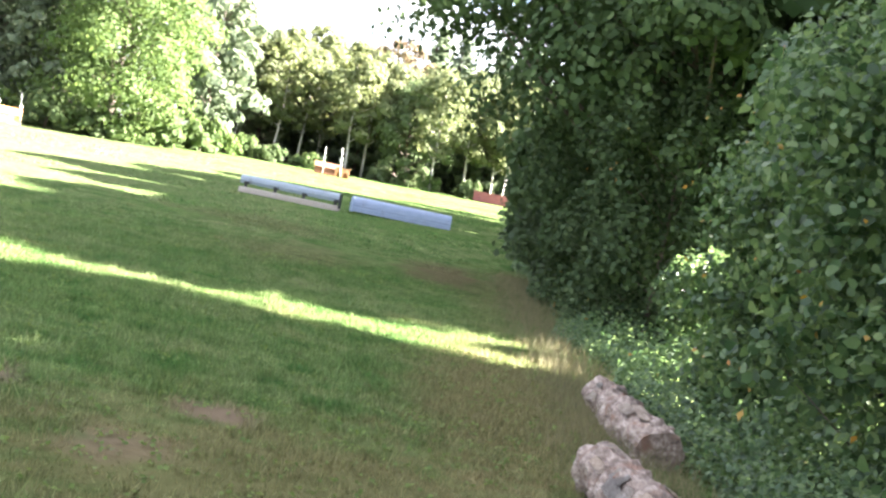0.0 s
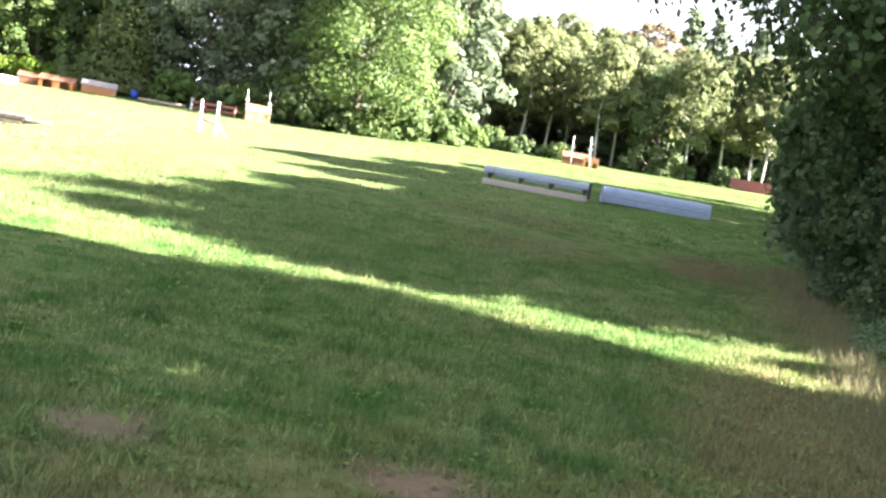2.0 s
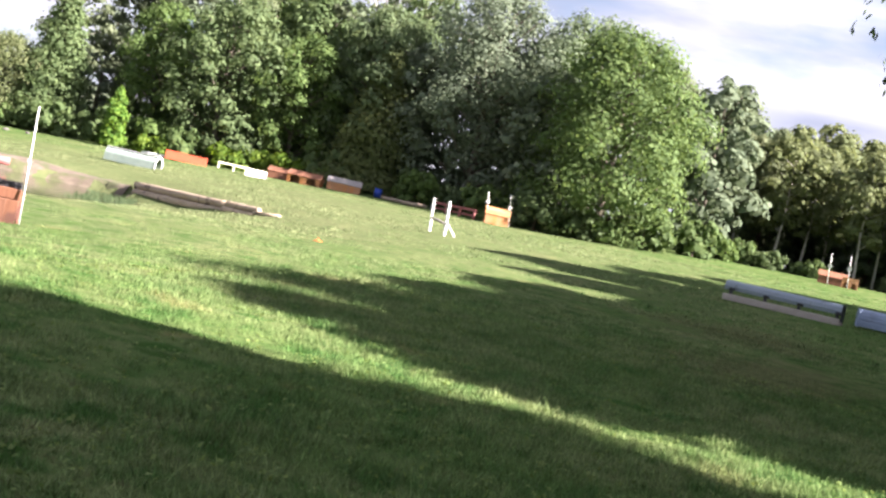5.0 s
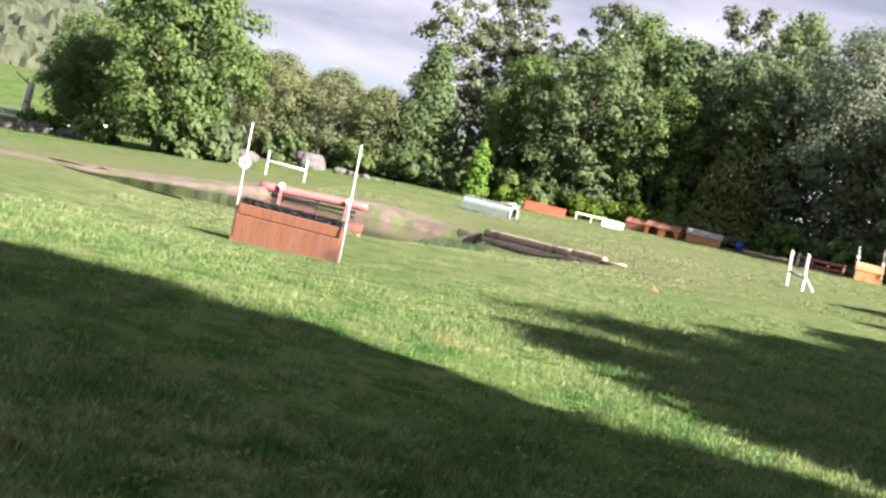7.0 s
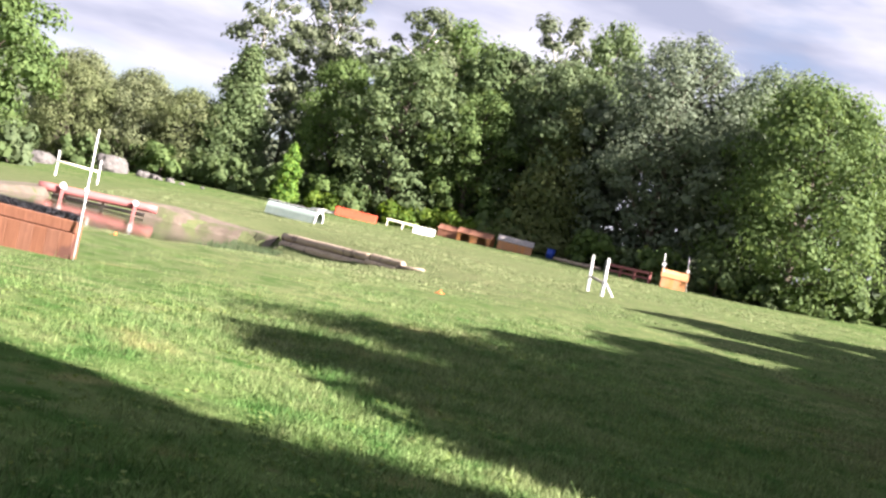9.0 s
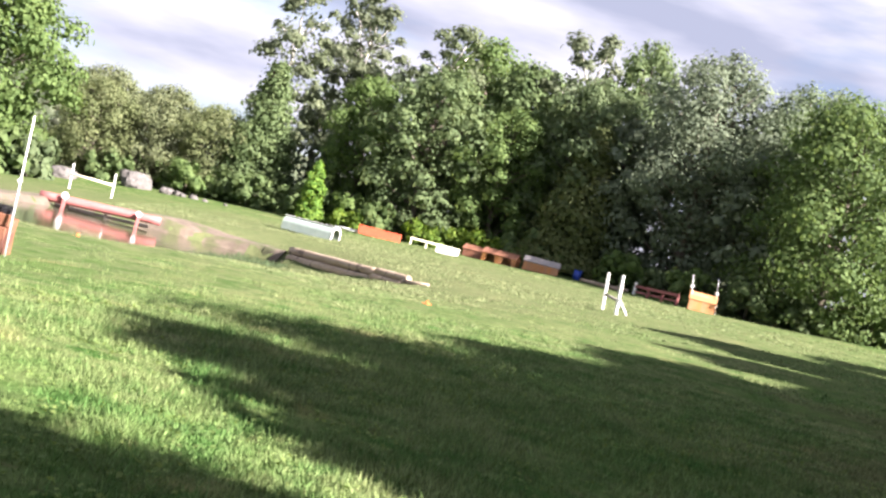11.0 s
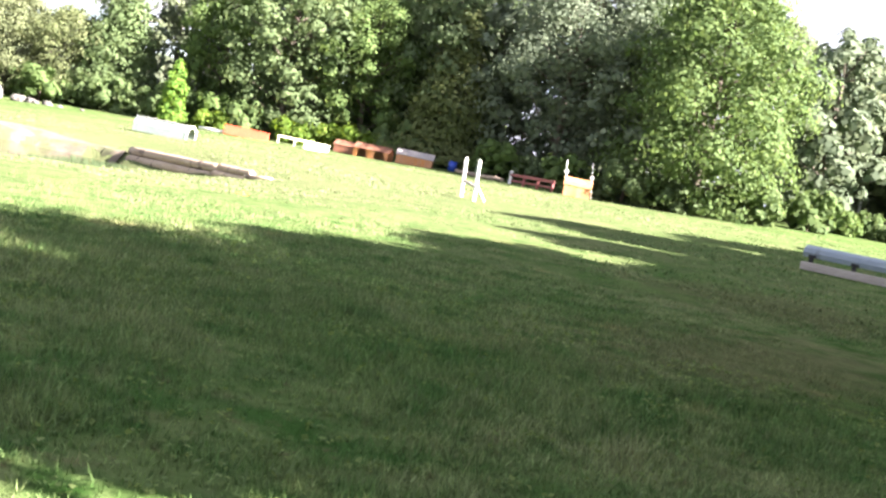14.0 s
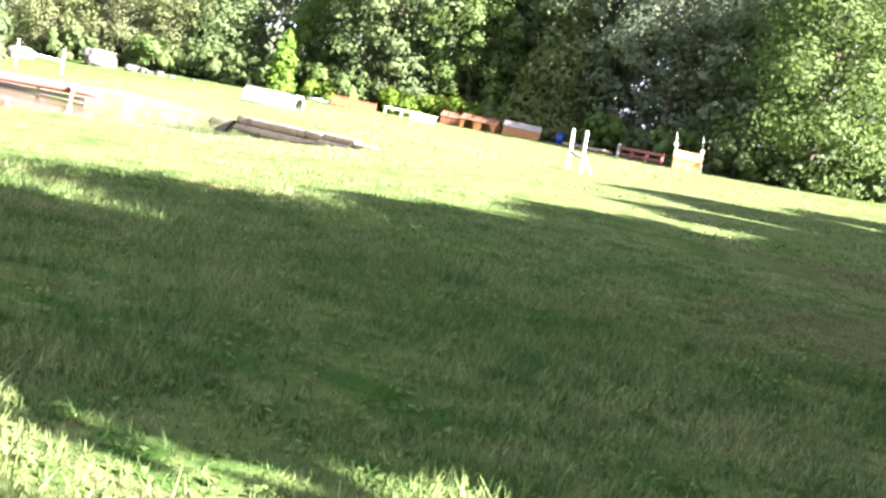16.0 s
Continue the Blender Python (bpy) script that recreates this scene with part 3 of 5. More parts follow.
def build_pond_weed(n):
    """Dark rushes in the pond's shallow end, added to stand for its dark reflection."""
    x, y = rng.uniform(-29, -22.5, n), rng.uniform(34.5, 43.2, n)
    d = pond_depth(x, y)
    k = (d > 0.0) & (d < 1.5) & (np.hypot(x + 29.5, y - 43.2) > 1.6) & (x + 0.75 * (y - 43.4) < -26.0 + 3.2) & (rng.random(n) < 0.85)
    x, y = x[k], y[k]
    n = len(x)
    L, a, b = rng.uniform(0.05, 0.17, n), rng.uniform(0, 6.28, n), rng.uniform(0, 6.28, n)
    v = np.empty((n, 3, 3))
    z = np.full(n, WATER_Z - 0.02)
    v[:, 0] = np.stack([x - np.cos(a) * 0.012, y - np.sin(a) * 0.012, z], 1)
    v[:, 1] = np.stack([x + np.cos(a) * 0.012, y + np.sin(a) * 0.012, z], 1)
    v[:, 2] = np.stack([x + np.cos(b) * L * 0.4, y + np.sin(b) * L * 0.4, z + L], 1)
    return tagged(raw_object("pond_weed", v.reshape(-1, 3), 3, M_LEAF_LANE), "dark green rushes added to darken the shallow water", "rushes", kind="stuff")


def build_clover(n):
    """Broad low weeds in the lawn."""
    x, y = rng.uniform(-10, 2, n), rng.uniform(3.5, 24, n)
    k = x > -1 - y * 0.8
    x, y = x[k], y[k]
    c = np.repeat(np.stack([x, y, height(x, y) + 0.02], 1), 5, 0) + rng.normal(0, 0.035, (len(x) * 5, 3)) * (1, 1, 0.3)
    q = leaf_quads(c, np.tile((0, 0, 1.0), (len(c), 1)), 0.036, 0.85, 0.6)
    return tagged(raw_object("clover", q, 4, M_LEAF_LIGHT), "small broad-leaved weeds scattered in the lawn", "weeds", kind="stuff")


# ------------------------------------------------------------ trees


def tree_parts(name, x, y, h, r, leaf, label, seed, n_leaves=4200, base=0.12, leaf_size=0.27, bark=None, shape="round", clumps=26, trunk=None, group="woodland edge", category="tree", density=1.0):
    """A tapered trunk with limbs and a crown of many small leaves gathered in uneven clumps."""
    global rng
    keep = rng
    rng = np.random.default_rng(seed)
    ob = thing(name, x, y, label, category, turn=float(rng.uniform(0, 360)), group=group)
    trunk = trunk or h * 0.016 + 0.05
    bm = bmesh.new()
    top = h * (0.80 if shape != "cone" else 0.96)
    bend = rng.normal(0, 0.02 * h, 2)
    mid = (bend[0], bend[1], top * 0.5)
    rod(bm, (0, 0, -0.15), mid, trunk, trunk * 0.62, 8, 3, 0.15, seed)
    rod(bm, mid, (bend[0] * 0.4, bend[1] * 0.4, top), trunk * 0.62, trunk * 0.12, 7, 2)
    centres, radii = [], []
    for i in range(clumps):
        f = (i + 0.5) / clumps
        a = i * 2.39996 + rng.uniform(-0.4, 0.4)
        zf = base + (1 - base) * (f ** 0.85)
        if shape == "cone":
            rr = r * (1.02 - zf) ** 0.8 * rng.uniform(0.55, 0.8)
            cr = r * (0.16 + 0.34 * (1 - zf))
        elif shape == "column":
            rr = r * (1 - (2 * abs(zf - 0.5)) ** 3) * rng.uniform(0.2, 0.75)
            cr = r * rng.uniform(0.22, 0.5) * (1.25 - 0.7 * zf)
            rr *= 1.35 - 0.8 * zf
        else:
            e = (zf - base) / (1 - base) * 2 - 1
            rr = r * math.sqrt(max(0.03, 1 - abs(e) ** 2.2)) * rng.uniform(0.45, 1.0)
            cr = r * rng.uniform(0.14, 0.30)
        c = np.array((math.cos(a) * rr, math.sin(a) * rr, zf * h - cr * 0.5))
        c[2] = max(c[2], cr * 0.55)
        centres.append(c)
        radii.append(cr)
        if i % 2 == 0:
            z0 = max(0.25 * h * base, min(top * 0.92, c[2] - rr * rng.uniform(0.3, 0.8)))
            rod(bm, (bend[0] * 0.7, bend[1] * 0.7, z0), tuple(c), trunk * 0.3, trunk * 0.06, 5)
    part("trunk", bm, bark or M_BARK, ob)
    centres, radii = np.array(centres), np.array(radii)
    p = radii ** 2 / np.sum(radii ** 2)
    n = int(n_leaves * density)
    idx = rng.choice(len(centres), n, p=p)
    d = rng.normal(0, 1, (n, 3))
    d /= np.linalg.norm(d, axis=1, keepdims=True)
    rad = radii[idx] * np.where(rng.random(n) < 0.75, rng.uniform(0.7, 1.12, n), rng.uniform(0.1, 0.7, n))
    rad *= 1 + 0.25 * np.sin(d[:, 0] * 5 + idx) * np.sin(d[:, 2] * 6 + idx * 2)
    flat = {"cone": 0.42, "column": 0.85}.get(shape, 0.85 if category in ("shrub", "bush") else 0.62)
    pos = centres[idx] + d * rad[:, None] * (1, 1, flat)
    pos[:, 2] -= 0.35 * radii[idx] * (np.hypot(d[:, 0], d[:, 1]) * rad / radii[idx]) ** 2   # boughs droop at their ends
    if shape == "round":
        k = rng.random(n) < 0.16                                                            # leaves within the crown
        v = rng.normal(0, 1, (n, 3))
        v *= (rng.random(n) ** 0.4 / np.linalg.norm(v, axis=1))[:, None] * (r * 0.72, r * 0.72, h * (1 - base) * 0.42)
        pos[k] = (v + (0, 0, h * (1 + base) * 0.5))[k]
    pos[:, 2] = np.maximum(pos[:, 2], 0.08)
    out = d + (pos - (0, 0, h * 0.5)) * (1, 1, 0.5) / r * 0.5
    out /= np.linalg.norm(out, axis=1, keepdims=True) + 1e-9
    ovate = category == "shrub"
    q = leaf_quads(pos, out, leaf_size, 0.72 if ovate else 0.85, 0.2, full="ovate" if ovate else True)
    raw_object("crown", q, 6 if ovate else 4, leaf, ob)
    rng = keep
    return ob


def again(ob, x, y, s=1.0, turn=0.0, sz=None, label=""):
    """The same kind of tree once more, elsewhere."""
    m = pose(x, y, gz(x, y) - 0.03, 0, 0, turn) @ Matrix.Diagonal((s, s, sz or s, 1))
    c = copy_thing(ob, m)
    if label:
        c["label"] = label
    return c


def build_trees():
    """The woods round the field, the big maple by the wall, and the row over the hedge."""
    T = tree_parts
    maple = T("tree", -19.8, 72.8, 12.0, 5.0, M_LEAF, "broad green maple at the meadow's edge", 11, 30000, 0.04, 0.15, clumps=120)
    oak = T("tree", -28.9, 76.0, 14.0, 5.0, M_LEAF_DARK, "broad dark green oak at the meadow's edge", 12, 28000, 0.05, 0.15, clumps=115)
    cedar = T("tree", -34.7, 74.3, 9.0, 3.1, M_CONIFER, "cone-shaped olive green cedar with drooping boughs", 13, 19000, 0.03, 0.15, shape="cone", clumps=95)
    lightg = T("tree", -44.0, 71.8, 10.6, 3.7, M_LEAF, "leafy green tree at the meadow's edge", 14, 13000, 0.05, 0.17, clumps=75)
    aspen = T("tree", -57.3, 73.0, 14.8, 2.9, M_LEAF_GREY, "tall airy grey-green aspen with pale trunk", 15, 4600, 0.28, 0.19, bark=M_PALE_BARK, clumps=26)
    olive = T("tree", -60.6, 66.5, 6.6, 3.1, M_LEAF_OLIVE, "rounded olive green willow thicket", 16, 18000, 0.02, 0.11, clumps=110)
    willow = T("tree", -17.4, 90.0, 11.4, 3.3, M_LEAF_GREY, "grey-green willow with a tall crown", 17, 9500, 0.05, 0.18, clumps=64)
    birch = T("tree", -14.0, 99.0, 10.5, 2.9, M_LEAF_OLIVE, "slender birch with leaning pale trunk", 18, 4200, 0.34, 0.23, bark=M_PALE_BARK, clumps=42, trunk=0.12)
    rusty = T("tree", -6.0, 106.0, 12.0, 3.4, M_LEAF_RUST, "tree with rust-coloured early autumn leaves", 19, 6500, 0.34, 0.19, clumps=44)
    small = T("tree", -3.4, 90.0, 7.6, 3.1, M_LEAF, "small bright green maple before dark woods", 20, 9000, 0.05, 0.17, clumps=60)
    pine = T("tree", -1.0, 104.0, 12.8, 3.3, M_LEAF_DARK, "dark tall pine in the woods", 21, 5200, 0.08, 0.30, shape="cone", clumps=40)
    fill = T("tree", -37.0, 78.0, 11.2, 3.4, M_LEAF_DARK, "dark green tree in the second row", 22, 4200, 0.05, 0.32, clumps=44)
    bigm = T("tree", -55.6, 49.4, 10.6, 4.4, M_LEAF, "large spreading maple beside the stone wall", 23, 20000, 0.17, 0.17, clumps=70, trunk=0.3)
    bush = T("bush", -30.0, 72.0, 2.0, 1.5, M_LEAF, "low leafy bush at the wood's edge", 24, 1300, 0.0, 0.22, clumps=16, category="bush", group="edge bushes")
    vine = T("bush", -47.9, 66.9, 3.6, 1.05, M_LEAF_VIVID, "bright green vines climbing a stump", 25, 4200, 0.0, 0.13, clumps=34, category="bush", shape="column", group="")
    low = T("bush", -39.2, 71.4, 1.5, 1.9, M_LEAF_LIGHT, "low tangle of pale green brush", 26, 2600, 0.0, 0.16, clumps=16, category="bush", group="edge bushes")
    # left end of the meadow
    for x, y, s, a in ((-62.4, 62.8, 0.95, 40), (-57.4, 67.9, 0.9, 130), (-66.0, 66.0, 1.1, 200), (-70.0, 58.0, 1.05, 10)):
        again(olive, x, y, s, a)
    for x, y, s, a in ((-64.4, 50.8, 0.62, 60), (-68.0, 53.0, 0.7, 220)):
        again(bigm, x, y, s, a, label="rounded green tree beside the stone wall")
    vc = again(cedar, -55.0, 69.4, 1.05, 70, label="dark conical cedar overgrown with vines")
    for c in vc.children:
        if c.name.startswith("crown"):
            c.data = c.data.copy()
            c.data.materials.clear()
            c.data.materials.append(M_LEAF)
    again(aspen, -55.2, 77.0, 1.06, 100)
    again(aspen, -55.6, 77.5, 1.0, 210)
    again(aspen, -38.6, 78.5, 1.0, 170)
    again(aspen, -47.2, 76.4, 0.95, 290)
    for x, y, s, a, sz in ((-46.4, 79.5, 1.15, 30, 1.3), (-41.6, 77.6, 1.0, 120, 1.15), (-38.8, 86.0, 0.95, 250, 1.5), (-49.5, 72.2, 0.75, 200, 0.9), (-39.8, 73.6, 0.8, 320, 0.85), (-36.0, 75.8, 0.9, 10, 1.1)):
        again(lightg, x, y, s, a, sz)
    for x, y, s, a in ((-42.5, 81.5, 1.1, 0), (-48.5, 82.5, 1.1, 60), (-55.0, 84.0, 1.05, 130), (-31.5, 80.5, 1.05, 200), (-24.5, 80.5, 1.1, 280), (-33.5, 76.0, 0.85, 330), (-60.0, 80.0, 0.8, 90),
                       (-24.0, 74.5, 0.8, 150), (-16.5, 84.0, 1.0, 20), (-20.5, 96.0, 0.9, 100), (-12.0, 108.5, 0.85, 200), (-17.5, 107.0, 0.9, 300), (-46.0, 74.6, 0.7, 40), (-51.0, 74.2, 0.65, 75), (3.5, 110.0, 1.0, 30), (8.0, 104.0, 1.0, 80), (-14.5, 113.0, 0.95, 60), (-9.0, 114.0, 0.95, 190), (-4.0, 115.0, 0.95, 280), (0.5, 113.0, 0.95, 12), (-21.0, 112.0, 0.95, 222)):
        again(fill, x, y, s, a)
    again(willow, -21.0, 88.0, 0.95, 140, 1.05)
    again(willow, -14.8, 95.0, 0.85, 80)
    for x, y, s, a in ((-12.2, 104.0, 1.1, 50), (-9.6, 105.0, 1.05, 160), (-16.0, 104.5, 1.0, 250), (-10.6, 100.0, 0.85, 300), (-5.0, 101.0, 0.9, 10)):
        again(birch, x, y, s, a)
    again(rusty, -8.4, 109.5, 0.95, 140)
    for i in range(15):
        again(birch, -18.5 + i * 1.75 + 0.6 * math.sin(i * 2.3), 91.0 + 3.2 * math.sin(i * 1.7) + 2.5 * (i % 2), 0.85 + 0.12 * math.sin(i * 3.1), i * 67)
    for i in range(13):
        again(fill, -20.0 + i * 2.6, 99.5 + 2.0 * math.sin(i * 2.9), 0.72 + 0.08 * math.sin(i * 1.9), i * 83)
    for x, y, k, turn in ((-14.6, 83.0, 0.7, 10), (-13.0, 84.6, 0.5, 90), (-11.9, 84.0, 0.62, 170), (-10.4, 86.0, 0.45, 250), (-9.3, 85.2, 0.6, 320), (-5.2, 87.5, 0.5, 60), (-1.6, 88.0, 0.6, 140), (1.2, 90.0, 0.7, 200)):
        again(bush, x, y, k, turn)
    for i in range(12):
        again(bush, -16.0 + i * 2.3, 104.0 + math.sin(i), 1.6, i * 53)
    for x, y, s, a in ((2.2, 100.0, 0.95, 60), (5.0, 97.0, 0.9, 150), (-3.2, 110.0, 1.1, 250), (4.6, 107.0, 1.05, 300), (8.6, 98.0, 1.0, 20), (-7.6, 97.5, 0.6, 90)):
        again(pine, x, y, s, a)
    again(oak, -24.2, 79.0, 0.95, 180)
    again(fill, -27.6, 81.5, 0.95, 111)
    again(fill, -29.8, 82.5, 0.95, 222)
    for x, y, s, a in ((-25.6, 71.3, 1.0, 0), (-22.6, 70.9, 1.1, 70), (-17.4, 74.0, 1.2, 130), (-15.6, 79.0, 1.1, 200), (-14.2, 86.0, 0.8, 260),
                       (-31.0, 73.6, 1.0, 90), (-36.6, 73.0, 1.1, 170), (-44.5, 68.8, 1.0, 230), (-49.8, 68.9, 1.2, 300), (-52.6, 67.4, 1.1, 45), (-56.6, 65.6, 1.1, 110), (-60.2, 62.6, 1.0, 190), (-53.2, 51.6, 1.1, 260), (-54.3, 50.4, 1.5, 40), (-55.0, 51.2, 1.3, 200), (-58.4, 47.6, 0.8, 20),
                       (-20.0, 71.6, 0.9, 10), (-28.4, 72.4, 0.8, 280), (-34.6, 72.6, 0.8, 33), (-47.0, 69.6, 1.1, 99)):
        again(bush, x, y, s, a)
    for x, y, s, a in ((-41.6, 70.6, 1.0, 50), (-37.2, 72.8, 0.9, 120), (-45.4, 68.0, 0.8, 200), (-65.5, 48.8, 0.8, 77)):
        again(low, x, y, s, a)

    # the row over the hedge
    lane = dict(group="trees over the hedge")
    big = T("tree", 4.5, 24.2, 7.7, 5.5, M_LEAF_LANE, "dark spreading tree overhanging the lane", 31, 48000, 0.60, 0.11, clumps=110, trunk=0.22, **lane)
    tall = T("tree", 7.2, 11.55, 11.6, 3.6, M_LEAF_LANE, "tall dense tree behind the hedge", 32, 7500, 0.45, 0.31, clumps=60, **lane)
    # many stand unseen, added and sized to shape the shade on the lawn
    for x, y, s, a in ((7.4, 5.5, 1.14, 100), (7.0, -1.0, 1.05, 200), (7.4, -7.0, 1.0, 300), (7.0, 20.3, 0.92, 45), (7.6, 27.5, 0.95, 150), (7.2, 32.0, 0.95, 99), (7.6, 38.5, 1.0, 260), (7.2, 44.5, 1.12, 20), (7.4, 50.5, 1.05, 80), (7.6, 57.0, 0.95, 170), (13.0, 3.0, 1.1, 10), (13.5, 24.0, 1.1, 120), (13.0, 34.0, 1.1, 220), (7.0, 20.1, 0.52, 15), (13.5, 13.9, 0.68, 200), (13.2, 8.4, 0.9, 77)):
        again(tall, x, y, s, a, {20.3: 0.8, 20.1: 0.9, 13.9: 1.4}.get(y))
    # unseen second row, added to close sunny gaps in the shade
    for i in range(8):
        again(fill, 11.5 + 1.0 * math.sin(i * 2.1), 27.0 + i * 4.4, 0.92, i * 77, label="dense green tree added unseen beyond the hedge to fill its shade")
    # shrubs of the hedge
    shr = dict(category="shrub", group="hedge shrubs", base=0.0)
    s1 = T("shrub", 4.1, 9.6, 4.6, 1.95, M_HEDGE, "tall dense leafy hedge shrub in shade", 41, 24000, leaf_size=0.09, clumps=54, trunk=0.05, **shr)
    s2 = T("shrub", 4.3, 12.9, 4.9, 2.0, M_HEDGE, "tall dense leafy hedge shrub in shade", 42, 24000, leaf_size=0.085, clumps=58, trunk=0.05, **shr)
    s3 = T("shrub", 3.8, 16.4, 1.9, 1.0, M_HEDGE, "low leafy shrub in a gap of the hedge", 43, 9000, leaf_size=0.07, clumps=22, trunk=0.02, **shr)
    again(s3, 4.0, 18.0, 0.95, 120)
    again(s1, 4.4, 13.4, 0.85, 200)
    # shaded stretch of hedge, its shade painted by the darker leaf colour
    s4 = T("shrub", 3.4, 28.0, 4.8, 1.95, M_LEAF_LANE, "dense hedge shrub under the trees, leaves coloured dark for shade", 44, 3600, leaf_size=0.22, clumps=46, trunk=0.05, **shr)
    again(s1, 4.7, 6.4, 1.05, 80)
    s5 = T("shrub", 3.6, 21.4, 4.6, 1.9, M_LEAF_LANE, "dense hedge shrub under the trees, leaves coloured dark for shade", 45, 17000, leaf_size=0.1, clumps=54, trunk=0.05, **shr)
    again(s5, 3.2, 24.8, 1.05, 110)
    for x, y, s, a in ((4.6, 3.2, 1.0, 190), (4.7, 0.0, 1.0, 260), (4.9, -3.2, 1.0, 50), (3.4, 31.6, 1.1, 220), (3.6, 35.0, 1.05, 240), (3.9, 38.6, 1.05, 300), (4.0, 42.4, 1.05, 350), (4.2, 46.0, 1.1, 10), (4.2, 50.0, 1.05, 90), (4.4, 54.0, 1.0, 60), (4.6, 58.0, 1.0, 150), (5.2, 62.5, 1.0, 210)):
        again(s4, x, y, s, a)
    # yellowing leaves among the green
    n = 110
    y = rng.uniform(7.5, 26, n)
    pts = np.stack([2.35 + rng.normal(0, 0.18, n) + 0.5 * np.sin(y * 1.9) ** 2, y, rng.uniform(0.3, 3.6, n)], 1)
    pts = pts[(y < 14.2) | (y > 19.5)]
    q = leaf_quads(pts, np.tile((-1.0, -0.4, 0.2), (len(pts), 1)), 0.065)
    tagged(raw_object("fallen_leaves", q, 4, M_YELLOW_LEAF), "yellow and rusty leaves among the hedge's green", "leaves", kind="stuff")


def build_hedge_foot():
    """Ground ivy and dry stalks along the hedge's foot."""
    n = 30000
    y = 6 + rng.random(n) ** 1.5 * 40
    x = 2.15 + 0.22 * np.sin(y * 0.9) + np.abs(rng.normal(0, 0.55, n))
    p = np.stack([x, y, height(x, y) + 0.04 + rng.random(n) * np.clip((x - 1.8) * 0.55, 0.05, 0.7)], 1)
    tagged(raw_object("undergrowth", leaf_quads(p, np.tile((-0.5, -0.4, 0.7), (n, 1)), 0.062), 4, M_HEDGE), "low leafy undergrowth along the hedge", "undergrowth", kind="stuff")
    n = 17000
    y = rng.uniform(6, 30, n)
    x = 1.75 + rng.normal(0, 0.42, n)
    z = height(x, y)
    L = rng.uniform(0.07, 0.28, n) * np.clip(1.2 - np.abs(x - 1.9), 0.25, 1)
    a, b = rng.uniform(0, 6.28, n), rng.uniform(0, 6.28, n)
    v = np.empty((n, 3, 3))
    v[:, 0] = np.stack([x - np.cos(a) * 0.004, y - np.sin(a) * 0.004, z - 0.01], 1)
    v[:, 1] = np.stack([x + np.cos(a) * 0.004, y + np.sin(a) * 0.004, z - 0.01], 1)
    v[:, 2] = np.stack([x + np.cos(b) * L * 0.5, y + np.sin(b) * L * 0.5, z + L], 1)
    m = material("dry_stalks", [(0.13, 0.125, 0.062), (0.19, 0.175, 0.09)], 3, 0.8, 0, island=0.4, translucent=0.25)
    tagged(raw_object("dry_grass", v.reshape(-1, 3), 3, m), "dry brown grass stalks at the hedge's foot", "grass", kind="stuff")


# ------------------------------------------------------------ jumps


def flag_pole(x, y, tall, label, lean=(0, 0), disc=None, turn=0.0, group="flag poles", r=0.013):
    ob = thing("flag_pole", x, y, label, "flag pole", turn=turn, group=group, tilt=lean)
    bm = bmesh.new()
    rod(bm, (0, 0, -0.05), (0, 0, tall), r, r * 0.8, 8)
    part("pole", bm, M_WHITE, ob)
    if disc:
        bm = bmesh.new()
        rod(bm, (0, -r - 0.004, disc[0]), (0, -r - 0.022, disc[0]), disc[1], disc[1], 18)
        d = part("number_disc", bm, M_WHITE, ob, "round white number plate")
        if disc[1] > 0.08:
            bm = bmesh.new()
            box(bm, (0.0, -r - 0.026, disc[0] + 0.01), (disc[1] * 0.55, 0.006, disc[1] * 0.28), (0, 12, 0), 0)
            part("mark", bm, M_BLACKPAINT, d)
    return ob


def brush_coop(left, right):
    """Board-fronted jump with a black brush top."""
    x, y, L, a = span(left, right)
    ob = thing("brush_jump", x, y, "reddish brown boarded jump with a black brush top", "jump", a)
    w = L - 0.06
    n = 9
    for i in range(n):
        bm = bmesh.new()
        bw = w / n
        box(bm, (-w / 2 + bw * (i + 0.5), 0.0, 0.21), (bw - 0.002, 0.035, 0.455), (8, 0, 0), 0.004)
        part("board", bm, M_BROWNWOOD, ob)
    bm = bmesh.new()
    box(bm, (0, 0.05, 0.53), (w, 0.04, 0.165), (8, 0, 0), 0.006)
    part("top_plank", bm, M_BROWNWOOD, ob, "broad top plank")
    bm = bmesh.new()
    box(bm, (0, 0.34, 0.28), (w, 0.035, 0.58), (-8, 0, 0), 0.006)
    part("back_panel", bm, M_BROWNWOOD, ob)
    for s in (-1, 1):
        bm = bmesh.new()
        extrude_profile(bm, [(0.0, 0.0), (0.36, 0.0), (0.28, 0.56), (0.08, 0.56)], s * (w / 2) - 0.02, s * (w / 2) + 0.02)
        part("side_panel", bm, M_BROWNWOOD, ob)
    bm = bmesh.new()
    rod(bm, (-w / 2 + 0.02, 0.17, 0.60), (w / 2 - 0.02, 0.17, 0.60), 0.085, 0.085, 10, 8, 0.25, 3)
    br = part("brush", bm, M_BLACK, ob, "bristly black brush")
    n = 3000
    px, th = rng.uniform(-w / 2 + 0.02, w / 2 - 0.02, n), rng.uniform(-0.4, 3.5, n)
    c = np.stack([px, 0.17 + np.cos(th) * 0.09, 0.60 + np.sin(th) * 0.09], 1)
    o = np.stack([rng.normal(0, 0.3, n), np.cos(th), np.sin(th)], 1) * 0.045
    t = rng.normal(0, 1, (n, 3)) * 0.006
    raw_object("bristles", np.stack([c - t, c + t, c + o], 1).reshape(-1, 3), 3, M_BLACK, br)
    return ob


